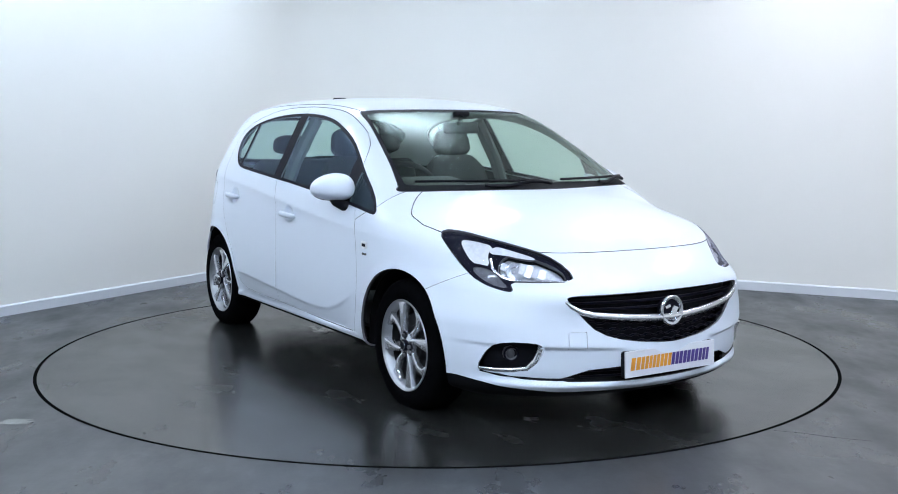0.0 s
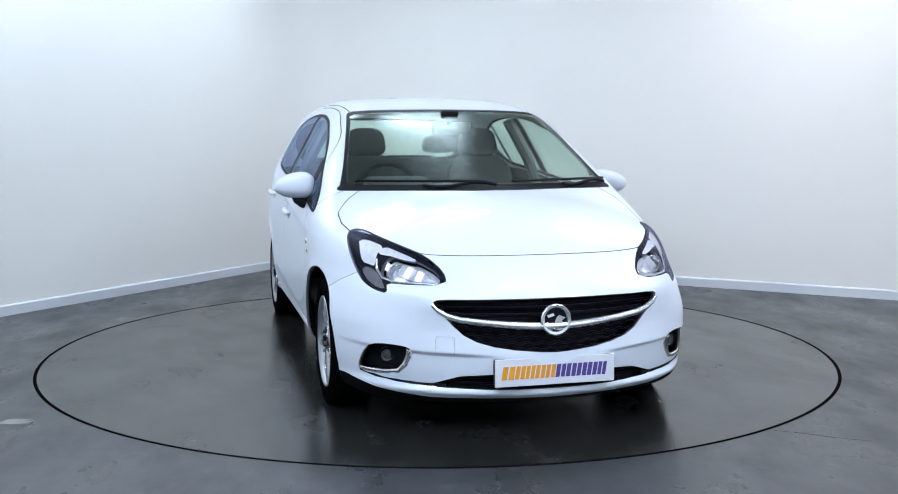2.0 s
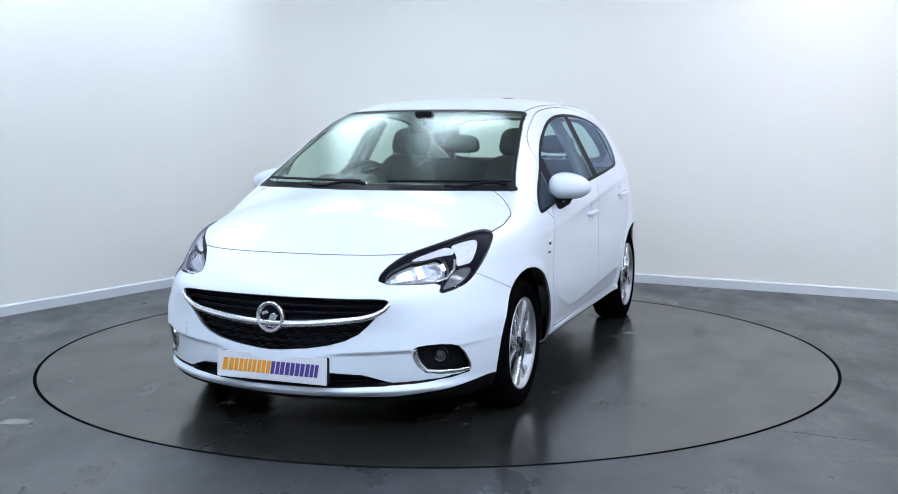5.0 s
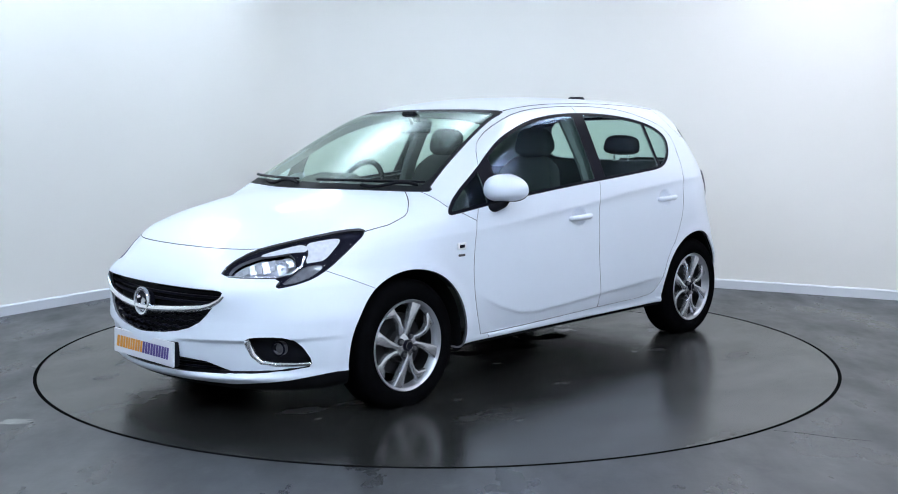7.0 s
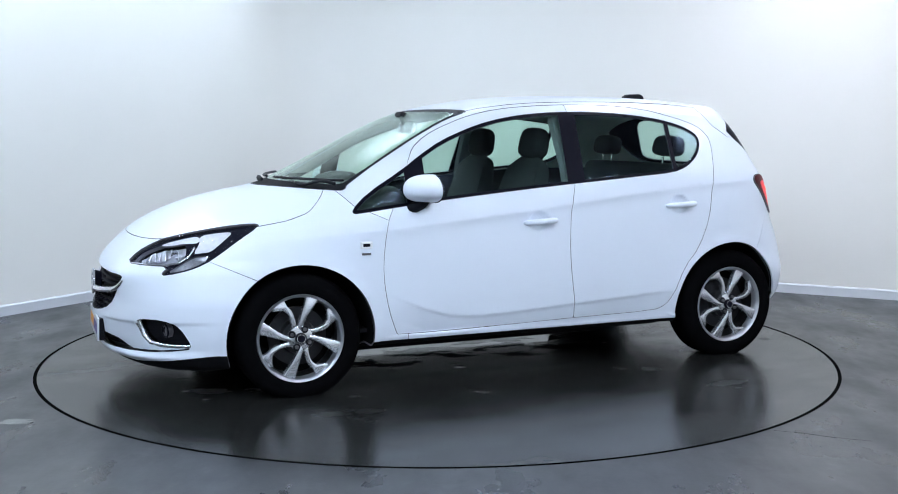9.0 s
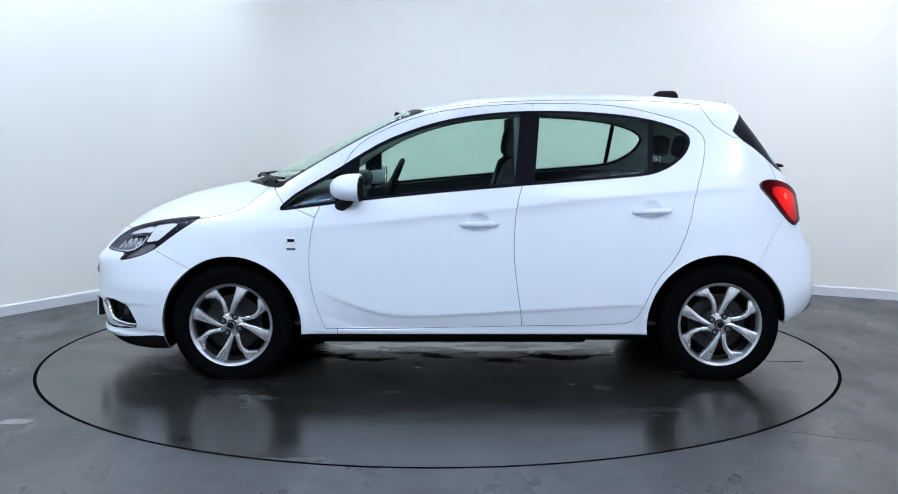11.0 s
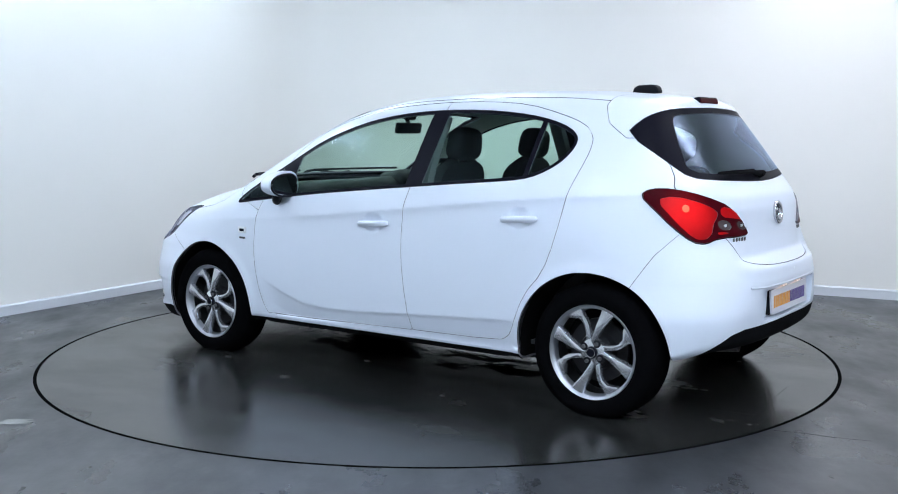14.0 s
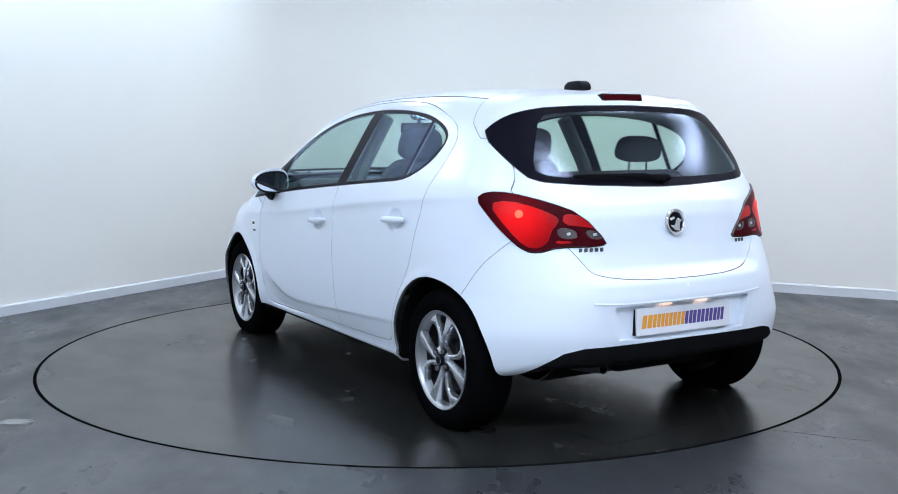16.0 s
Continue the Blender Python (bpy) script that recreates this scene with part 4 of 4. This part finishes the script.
LIT = [(-0.545, 0.984), (-0.63, 0.999), (-0.75, 0.968), (-0.835, 0.930), (-0.825, 0.90), (-0.81, 0.885), (-0.80, 0.855), (-0.795, 0.832), (-0.76, 0.807), (-0.708, 0.813), (-0.63, 0.885)]
REVERSE = [(-0.822, 0.892), (-0.895, 0.885), (-0.910, 0.845), (-0.835, 0.848)]
CLEAR = [(-0.932, 0.885), (-0.985, 0.872), (-1.003, 0.842), (-0.948, 0.845)]
UPPER = [(-0.850, 0.950), (-0.925, 0.934), (-0.990, 0.882), (-0.94, 0.893), (-0.845, 0.903)]
LOWER = [(-0.815, 0.839), (-0.86, 0.839), (-0.90, 0.831), (-0.83, 0.826)]
glow_at = corner_point(-0.675, 0.945, 1, 0, True)
glow_at = (abs(glow_at[0]), abs(glow_at[1]), abs(glow_at[2]))
lamp_glow(RED_LIT, glow_at, 0.22, 0.80, 0.03)
lamp_glow(RED, glow_at, 0.34, 0.45, 0.20)
lamp_glow(RED_DARK, glow_at, 0.16, 0.10, 0.0)
rest = tail
pieces = []
for pts in (REVERSE, CLEAR, LIT, UPPER, LOWER):
    got, rest = take(rest, field(rest, "rear_corner", pts, lambda x, y, z: x < -1, 1), 0)
    pieces.append(got)
for sign, hand in SIDES:
    e = panel("tail_lamp", side_of(rest, sign), RED_DARK, car, "dark red tail lamp", 0.02, -0.008)
    panel("lamp_back", side_of(tail, sign), LINING, e, "dark lamp back", 0, 0.028)
    panel("reversing_lamp", side_of(pieces[0], sign), SMOKE, e, "grey reversing lamp", 0.006, -0.004)
    panel("signal_lamp", side_of(pieces[1], sign), SMOKE, e, "grey signal lamp", 0.006, -0.004)
    panel("lit_lens", side_of(pieces[2], sign), RED_LIT, e, "glowing red lens", 0.006, -0.006)
    panel("upper_lens", side_of(pieces[3], sign), RED, e, "red lens", 0.006, -0.006)
    panel("lower_lens", side_of(pieces[4], sign), RED, e, "red lens", 0.006, -0.006)
    # pale blocks set on the grey cells as drawn highlights
    for u, z in ((-0.868, 0.866), (-0.968, 0.862)):
        at = facing(corner_point(u, z, sign, 0.0045, True), corner_normal(u, z, sign, True))
        part("lamp_glint", box(0.017, 0.011, 0.004, at @ pose(0.004, 0, 0, 0, 0, 12), 0.0018), PLATE_RIM, e, "", 50)
    at = facing(corner_point(-0.675, 0.945, sign, 0.0065, True), corner_normal(-0.675, 0.945, sign, True))
    part("bulb_glow", lathe([(0, 0.0), (0.017, 0.0), (0.013, 0.002), (0, 0.003)], 20, at), BULB, e, "bright tail lamp bulb")


def nose_path(pts, out=0.0):
    return [Vector((nose_x(y, z) + out, y, z)) for y, z in pts]


# grille
e = panel("grille", grille, BLACK, car, "black front grille", 0.0, 0.055)
half = [(0.500, 0.572), (0.480, 0.550), (0.440, 0.527), (0.390, 0.512), (0.30, 0.500), (0.20, 0.490), (0.10, 0.483), (0.0, 0.480)]
full = [(-y, z) for y, z in half] + half[-2::-1]
rad = [0.007, 0.010, 0.013, 0.0145, 0.0155, 0.016, 0.017, 0.017]
part("chrome_wing", tube(nose_path(full, -0.004), rad + rad[-2::-1], 10), CHROME, e, "chrome grille wing", 60)
for z0, w in ((0.560, 0.47), (0.532, 0.43)):
    ys = np.linspace(-w, w, 25)
    part("slat", tube(nose_path([(q, z0 - 0.008 * (1 - (q / w) ** 2)) for q in ys], -0.035), 0.006, 6, flat=2.0), GLOSS_BLACK, e, "", 60)
for k, (z0, w) in enumerate(((0.452, 0.415), (0.428, 0.385), (0.405, 0.335), (0.383, 0.235))):
    ys = np.linspace(-w, w, int(w / 0.0075) * 2 + 1)
    rise = lambda q: 0.085 * q * q * (1.25 if k == 3 else 1.0) + 0.0035 * math.tanh(3 * math.sin(2 * math.pi * q / 0.066 + k * math.pi))
    part("mesh_bar", tube(nose_path([(q, z0 + 0.012 - 0.004 * k + rise(q)) for q in ys], -0.022), 0.0045, 6, flat=2.2), GLOSS_BLACK, e, "gloss black wavy bar", 60)
part("grille_edge", tube(nose_path([(q, 0.372 + 0.155 * q * q * (1 + abs(q))) for q in np.linspace(-0.30, 0.30, 25)], -0.008), 0.005, 6), GLOSS_BLACK, e, "", 60)


def badge(place, way, r, parent_ob):
    at = facing(place, way)
    b = part("emblem", lathe([(r, 0.0), (r, 0.008), (r * 0.93, 0.012), (r * 0.78, 0.010), (r * 0.72, 0.003)], 40, at), SILVER, parent_ob, "round chrome emblem", 40)
    part("emblem_mount", cylinder(r * 0.75, r * 0.9, 0.035, at @ pose(0, 0, -0.017), 32), GLOSS_BLACK, b)
    part("emblem_ground", cylinder(r * 0.84, r * 0.84, 0.006, at, 40), GLOSS_BLACK, b, "black emblem ground")
    c = [(-0.62, -0.18), (-0.1, -0.62), (0.30, -0.68), (0.42, -0.05), (0.62, 0.12), (0.20, 0.30), (0.02, 0.12), (-0.12, -0.25)]
    part("emblem_shape", prism([(x * r, y * r) for x, y in c], 0.006, at @ pose(0, 0, 0.003), 0.001), SILVER, b, "plain silver shape")
    c = [(-0.62, 0.30), (-0.2, 0.42), (-0.10, 0.25), (-0.52, 0.12)]
    part("emblem_flag", prism([(x * r, y * r) for x, y in c], 0.006, at @ pose(0, 0, 0.003), 0.001), CHROME, b, "plain silver shape")
    return b


badge((nose_x(0, 0.507) + 0.004, 0, 0.507), (1, 0, 0.05), 0.066, car)
badge((tail_x(0, 0.898) - 0.001, 0, 0.898), (-1, 0, 0.12), 0.056, tailgate)

# lower intake
i = panel("lower_intake", intake, BLACK, car, "black lower air intake", 0.0, 0.04)
for z0 in (0.236, 0.262):
    part("intake_bar", tube(nose_path([(q, z0) for q in np.linspace(-0.40, 0.40, 17)], -0.03), 0.005, 6, flat=2), GLOSS_BLACK, i, "", 60)

# black strip laid in as the shadow line above the bumper lip
for sign, hand in SIDES:
    run = [(0.44, 0.228), (0.508, 0.231), (0.57, 0.235), (0.626, 0.240), (0.70, 0.250), (0.752, 0.261)]
    part("lip_shadow_line", tube(nose_path([(sign * q, z) for q, z in run], -0.003), [0.008, 0.008, 0.0075, 0.007, 0.0065, 0.004], 6), BLACK, car, "black line drawn for the shadow above the bumper lip", 60)

# fog lamps
for sign, hand in SIDES:
    e = panel("fog_recess", side_of(fog, sign), BLACK, car, "black fog lamp recess", 0.0, 0.045)
    at = facing(corner_point(0.850, 0.335, sign, -0.038), (corner_normal(0.85, 0.335, sign) + Vector((1.5, 0, 0))).normalized())
    part("fog_lamp", lathe([(0, 0.004), (0.012, 0.003), (0.020, -0.002), (0.026, 0.004), (0.030, 0.004), (0.033, -0.002), (0.033, -0.02)], 28, at), DARK_METAL, e, "round fog lamp", 40)
    part("fog_ring", lathe([(0.026, 0.007), (0.029, 0.010), (0.033, 0.009), (0.034, 0.004)], 28, at), GLOSS_BLACK, e)
    path = [corner_point(u, z, sign, -0.006) for u, z in ((0.988, 0.380), (0.978, 0.350), (0.960, 0.315), (0.925, 0.280), (0.86, 0.273), (0.78, 0.270), (0.712, 0.272))]
    part("fog_trim", tube(path, [0.015, 0.016, 0.015, 0.012, 0.008, 0.007, 0.005], 8), CHROME, e, "chrome fog lamp trim", 60)


# plates, with plain bars for the print
def plate(m, parent_ob):
    """A plate in y, z that faces +x."""
    p = part("plate", box(0.010, 0.524, 0.114, m, 0.003), PLATE, parent_ob, "white show plate with orange and purple print")
    part("plate_holder", box(0.030, 0.522, 0.112, m @ pose(-0.017, 0, 0), 0.006), BLACK, p)
    wide = (0.056, 0.044, 0.040, 0.044, 0.043, 0.043, 0.046, 0.045, 0.045, 0.039)
    y = -0.232
    for k, w in enumerate(wide):
        at = m @ Matrix(((0, 0, 1, 0.0048), (1, 0, 0, y), (0, 1, 0, 0.0), (0, 0, 0, 1)))
        for left, right in ((0.0, 0.40 * w), (0.53 * w, 0.93 * w)):
            c = [(left - 0.004, -0.027), (right - 0.004, -0.027), (right + 0.005, 0.027), (left + 0.005, 0.027)]
            part("print_bar", prism(c, 0.0012, at), ORANGE if k < 5 else PURPLE, p)
        y += w + 0.0015
    return p


plate(pose(2.139, 0, 0.294, 0, -2, 0), front_bumper)
plate(pose(-1.878, 0, 0.500, 0, -4, 180), rear_bumper)
for y in (-0.09, 0.11):
    part("plate_lamp", box(0.02, 0.055, 0.010, pose(-1.884, y, 0.571), 0.003), PLATE_LAMP, rear_bumper, "lit number plate lamp")
part("plate_lip", tube([(tail_x(q, 0.585) + 0.004, q, 0.583 + 0.05 * max(abs(q) - 0.34, 0)) for q in np.linspace(-0.46, 0.46, 25)], 0.007, 8), PAINT, rear_bumper)

# door handles, wing badges and mirrors
for sign, hand in SIDES:
    for k, (hx, hz) in enumerate(HANDLES):
        y = float(plan(hx))
        run = [(0.088, -0.006), (0.078, 0.008), (0.04, 0.013), (-0.03, 0.014), (-0.07, 0.012), (-0.092, 0.004), (-0.100, -0.004)]
        path = [Vector((hx + u, sign * (y + w), hz - 0.004 - 0.045 * u)) for u, w in run]
        part("door_handle", tube(path, [0.009, 0.0140, 0.0155, 0.0155, 0.016, 0.0140, 0.009], 12), PAINT, doors[sign][k], "white door handle", 60)
    y = side_y(0.927, 0.73)
    b = part("wing_badge", box(0.062, 0.008, 0.036, pose(0.927, sign * y, 0.730), 0.005), LAMP_GREY, car, "small chrome wing badge")
    part("badge_ground", box(0.036, 0.006, 0.016, pose(0.927, sign * (y + 0.0025), 0.730), 0.002), GLOSS_BLACK, b)
    part("badge_strip", box(0.046, 0.005, 0.011, pose(0.927, sign * y, 0.686), 0.002), DARK_METAL, car, "small silver lettering strip")

    def mirror(sign):
        e = new("door_mirror")
        e.parent = car
        tagged(e, "white door mirror")
        bm = bmesh.new()
        bmesh.ops.create_uvsphere(bm, u_segments=36, v_segments=24, radius=1)
        for v in bm.verts:
            c = [math.copysign(abs(q) ** 0.80, q) for q in v.co]
            c[2] *= 0.82 if c[2] < 0 else 1.0
            taper = 1 - 0.40 * (c[1] * 0.5 + 0.5) ** 1.5
            v.co = (max(c[0], -0.12) * 0.155 * taper, c[1] * 0.108, c[2] * 0.086 * taper + 0.002 - 0.010 * (1 - taper))
        at = pose(0.588, sign * 0.892, 0.990) @ Matrix.Diagonal((1, sign, 1, 1))
        bmesh.ops.transform(bm, matrix=at, verts=bm.verts[:])
        part("mirror_shell", bm, PAINT, e, "white mirror shell", 45)
        g = bmesh.new()
        bmesh.ops.create_circle(g, cap_ends=True, segments=32, radius=1)
        for v in g.verts:
            x, y = (math.copysign(abs(q) ** 0.75, q) for q in v.co[:2])
            v.co = (-0.0195, x * 0.090, y * 0.054 * (1 - 0.22 * x) + 0.001)
        bmesh.ops.transform(g, matrix=at, verts=g.verts[:])
        part("mirror_glass", g, MIRROR, e, "mirror glass")
        rim = tube([at @ Vector((-0.017, math.copysign(abs(math.cos(a)) ** 0.75, math.cos(a)) * 0.094, math.copysign(abs(math.sin(a)) ** 0.75, math.sin(a)) * 0.058 * (1 - 0.22 * math.cos(a)) + 0.001))
                    for a in np.linspace(0, 2 * math.pi, 33)[:-1]], 0.006, 6, closed=True)
        part("mirror_rim", rim, BLACK, e)
        foot = tube([(0.690, sign * 0.825, 0.902), (0.665, sign * 0.856, 0.906), (0.640, sign * 0.880, 0.925), (0.622, sign * 0.890, 0.955)], [0.026, 0.026, 0.028, 0.030], 12)
        part("mirror_foot", foot, BLACK, e, "black mirror foot", 40)

    mirror(sign)

# wipers
for y0, y1, py in ((-0.64, -0.03, 0.02), (0.12, 0.69, 0.68)):
    ys = np.linspace(y0, y1, 13)
    path = [Vector((nose_x(q, 1.022, 0.6) + 0.012, q, 1.022 + 0.016)) for q in ys]
    w = part("wiper", tube(path, 0.007, 6, flat=1.6), BLACK, car, "black windscreen wiper", 60)
    ys = np.linspace(py, (y0 + y1) / 2, 7)
    part("wiper_arm", tube([Vector((nose_x(q, 1.015, 0.6) + 0.03, q, 1.022 + 0.012 * math.sin(k))) for k, q in enumerate(ys)], 0.009, 6), BLACK, w, "", 60)
ys = np.linspace(-0.04, 0.44, 11)
w = part("rear_wiper", tube([(tail_x(q, 1.078) - 0.016, q, 1.082 + 0.012 * (q > 0.1)) for q in ys], [0.014, 0.015, 0.014, 0.012, 0.010, 0.010, 0.010, 0.010, 0.009, 0.008, 0.006], 8), UNDER, car,
         "black rear wiper", 60)
part("wiper_hub", lathe([(0, 0.03), (0.014, 0.028), (0.018, 0.0)], 20, facing((tail_x(0, 1.072), 0, 1.072), (-1, 0, 0.4))), UNDER, w)

# roof aerial foot, high brake lamp, tailpipe, model lettering bars
at = pose(-1.125, 0, 1.470, 0, 2, 0)
bm = prism([(-0.074, 0.0), (0.074, 0.0), (0.060, 0.034), (0.036, 0.046), (-0.046, 0.045), (-0.068, 0.030)], 0.064, at @ Matrix(((1, 0, 0, 0), (0, 0, -1, 0.032), (0, 1, 0, 0), (0, 0, 0, 1))))
bmesh.ops.bevel(bm, geom=bm.edges[:], offset=0.010, segments=3, profile=0.5, affect="EDGES")
part("roof_aerial", bm, BLACK, car, "black roof aerial foot", 40)
bl = part("brake_lamp_frame", box(0.05, 0.232, 0.036, pose(-1.430, 0.0, 1.425, 0, 12, 0), 0.006), GLOSS_BLACK, roof_spoiler, "black brake lamp frame")
part("brake_lamp", box(0.05, 0.222, 0.027, pose(-1.4335, 0.0, 1.4255, 0, 12, 0), 0.005), RED_DARK, bl, "dark red high brake lamp")
part("tailpipe", lathe([(0.0, 0.0), (0.020, 0.0), (0.022, 0.0), (0.022, 0.10), (0.025, 0.10), (0.025, -0.12)], 24, pose(-1.66, 0.33, 0.285, 0, -84, 0)), DARK_METAL, car, "steel tailpipe", 40)
for k in range(5):
    y = 0.470 - 0.024 * k
    part("letter_bar", box(0.004, 0.018, 0.017, pose(tail_x(y, 0.800) - 0.001, y, 0.800), 0.002, 1), DARK_METAL, tailgate)
for k in range(3):
    y = -0.43 + 0.022 * k
    part("letter_bar", box(0.004, 0.016, 0.016, pose(tail_x(y, 0.800) - 0.001, y, 0.800), 0.002, 1), DARK_METAL, tailgate)


# ---- inside the car ----
def seat(y):
    e = new("front_seat")
    e.parent = car
    e.matrix_basis = pose(0, y, 0)
    tagged(e, "dark fabric front seat")
    part("cushion", box(0.52, 0.50, 0.16, pose(0.18, 0, 0.47, 0, -6, 0), 0.05, 4), FABRIC, e, "", 60)
    side = [(0.0, 0.0), (0.13, 0.0), (0.12, 0.30), (0.10, 0.62), (0.06, 0.665), (0.02, 0.65), (-0.02, 0.45)]
    bm = bmesh.new()
    rows = []
    for q in np.linspace(-1, 1, 13):
        w = 0.245 * q
        rows.append([bm.verts.new((x + 0.03 * q * q * (0.3 < z < 0.6), w * (1 - 0.22 * max(z - 0.25, 0) ** 1.5 / 0.26 * abs(q)), z * (1 - 0.10 * q ** 4))) for x, z in side])
    n = len(side)
    for a, b in zip(rows, rows[1:]):
        for k in range(n):
            bm.faces.new((a[k], a[(k + 1) % n], b[(k + 1) % n], b[k]))
    bm.faces.new(rows[0]), bm.faces.new(rows[-1])
    bmesh.ops.transform(bm, matrix=pose(-0.12, 0, 0.48, 0, -14, 0), verts=bm.verts[:])
    part("backrest", bm, FABRIC, e, "", 50)
    head_rest(e, -0.245, 0, 1.215, 0.245, 0.175)


def head_rest(parent_ob, x, y, z, w, h):
    bm = bmesh.new()
    bmesh.ops.create_uvsphere(bm, u_segments=24, v_segments=16, radius=1)
    for v in bm.verts:
        c = [math.copysign(abs(q) ** 0.6, q) for q in v.co]
        v.co = (c[0] * 0.055, c[1] * w / 2 * (1 - 0.10 * c[2]), c[2] * h / 2)
    bmesh.ops.transform(bm, matrix=pose(x, y, z, 0, -10, 0), verts=bm.verts[:])
    hr = part("head_rest", bm, FABRIC, parent_ob, "dark head rest", 60)
    for q in (-0.055, 0.055):
        part("head_rest_post", tube([(x + 0.005, y + q, z - h / 2 - 0.07), (x, y + q, z - h / 2 + 0.02)], 0.006, 8), CHROME, hr, "", 60)


seat(0.36), seat(-0.36)
bench = tagged(new("rear_bench"), "dark fabric rear bench")
bench.parent = car
part("cushion", box(0.50, 1.22, 0.16, pose(-0.80, 0, 0.50, 0, -8, 0), 0.05, 4), FABRIC, bench, "", 60)
part("backrest", box(0.13, 1.22, 0.60, pose(-1.11, 0, 0.80, 0, -18, 0), 0.05, 4), FABRIC, bench, "", 60)
for y in (0.35, -0.35):
    head_rest(bench, -1.165, y, 1.195, 0.25, 0.125)
part("cabin_floor", box(2.3, 1.45, 0.02, pose(-0.2, 0, 0.28)), LINING, car, "dark cabin floor")
part("parcel_shelf", box(0.42, 1.15, 0.02, pose(-1.45, 0, 0.97), 0.006), LINING, car, "dark parcel shelf")
dash = box(0.46, 1.38, 0.30, pose(0.86, 0, 0.83, 0, 8, 0), 0.07, 4)
d = part("dashboard", dash, DASH, car, "dark grey dashboard", 60)
part("instrument_hood", box(0.20, 0.36, 0.10, pose(0.72, -0.36, 0.985, 0, 10, 0), 0.045, 4), DASH, d, "", 60)
part("cowl_shelf", box(0.22, 1.10, 0.02, pose(1.02, 0, 0.925, 0, 6, 0), 0.006), DASH, d, "", 60)
sw = pose(0.500, -0.36, 0.935, 0, 66, 0)
ring = tube([sw @ Vector((0.183 * math.cos(a), 0.183 * math.sin(a), 0)) for a in np.linspace(0, 2 * math.pi, 41)[:-1]], 0.016, 8, closed=True)
st = part("steering_wheel", ring, BLACK, car, "black steering wheel", 60)
part("wheel_boss", lathe([(0, 0.03), (0.06, 0.025), (0.075, 0.0), (0.06, -0.03)], 24, sw), BLACK, st, "", 40)
for a in (0, 110, 250):
    part("wheel_arm", tube([sw @ Vector((r * math.cos(radians(a)), r * math.sin(radians(a)), 0)) for r in (0.05, 0.12, 0.18)], 0.014, 6), BLACK, st, "", 60)
part("steering_column", tube([(0.50, -0.36, 0.93), (0.75, -0.36, 0.84)], 0.04, 10), BLACK, st, "", 60)
rm = part("inside_mirror", box(0.030, 0.23, 0.065, pose(0.400, 0.02, 1.302, 0, -12, 0), 0.012, 3), BLACK, car, "black inside mirror", 40)
part("mirror_stem", tube([(0.41, 0.0, 1.32), (0.43, 0, 1.36), (0.45, 0, 1.374)], 0.012, 8), BLACK, rm, "", 60)
part("sensor_box", box(0.06, 0.10, 0.03, pose(0.42, 0.0, 1.372, 0, -24, 0), 0.008), BLACK, rm)

# marks on the floor
def smear(name, x, y, w, d, turn, mat, seed, label):
    rnd = random.Random(seed)
    bm = bmesh.new()
    for k in range(14):
        cx, cy = rnd.uniform(-w, w) / 2, rnd.uniform(-d, d) / 2
        r = rnd.uniform(0.12, 0.34) * d
        vs = [bm.verts.new((cx + r * rnd.uniform(0.8, 2.6) * math.cos(a), cy + r * rnd.uniform(0.4, 1.0) * math.sin(a), 0.0012 + 0.0001 * k))
              for a in np.linspace(0, 2 * math.pi, 13)[:-1]]
        bm.faces.new(vs)
    bmesh.ops.transform(bm, matrix=pose(x, y, 0, 0, 0, turn), verts=bm.verts[:])
    return tagged(part(name, bm, mat, None), label, "floor mark", kind="structure")


smear("scuff", -1.885, -1.60, 0.11, 0.075, 0, SCUFF, 3, "pale scuff in the floor paint")
smear("scuff", -2.285, 0.415, 0.035, 0.010, 20, SCUFF, 5, "small pale scuff beside the turntable edge")
crack = tube([(1.44, -1.765, 0), (1.55, -1.805, 0), (1.66, -1.87, 0), (1.80, -1.925, 0)], 0.0009, 4)
tagged(part("floor_crack", crack, UNDER, None), "fine dark crack in the floor paint", "floor mark", kind="structure")


def motions():
    """The turntable and the car on it turn together about the turntable's middle."""
    walk(turntable, [(t, pose(0, 0, 0, 0, 0, a)) for t, a in HEADING])
    walk(car, [(t, pose(0, 0, 0, 0, 0, a) @ pose(AXIS_X, AXIS_Y, 0)) for t, a in HEADING])


motions()
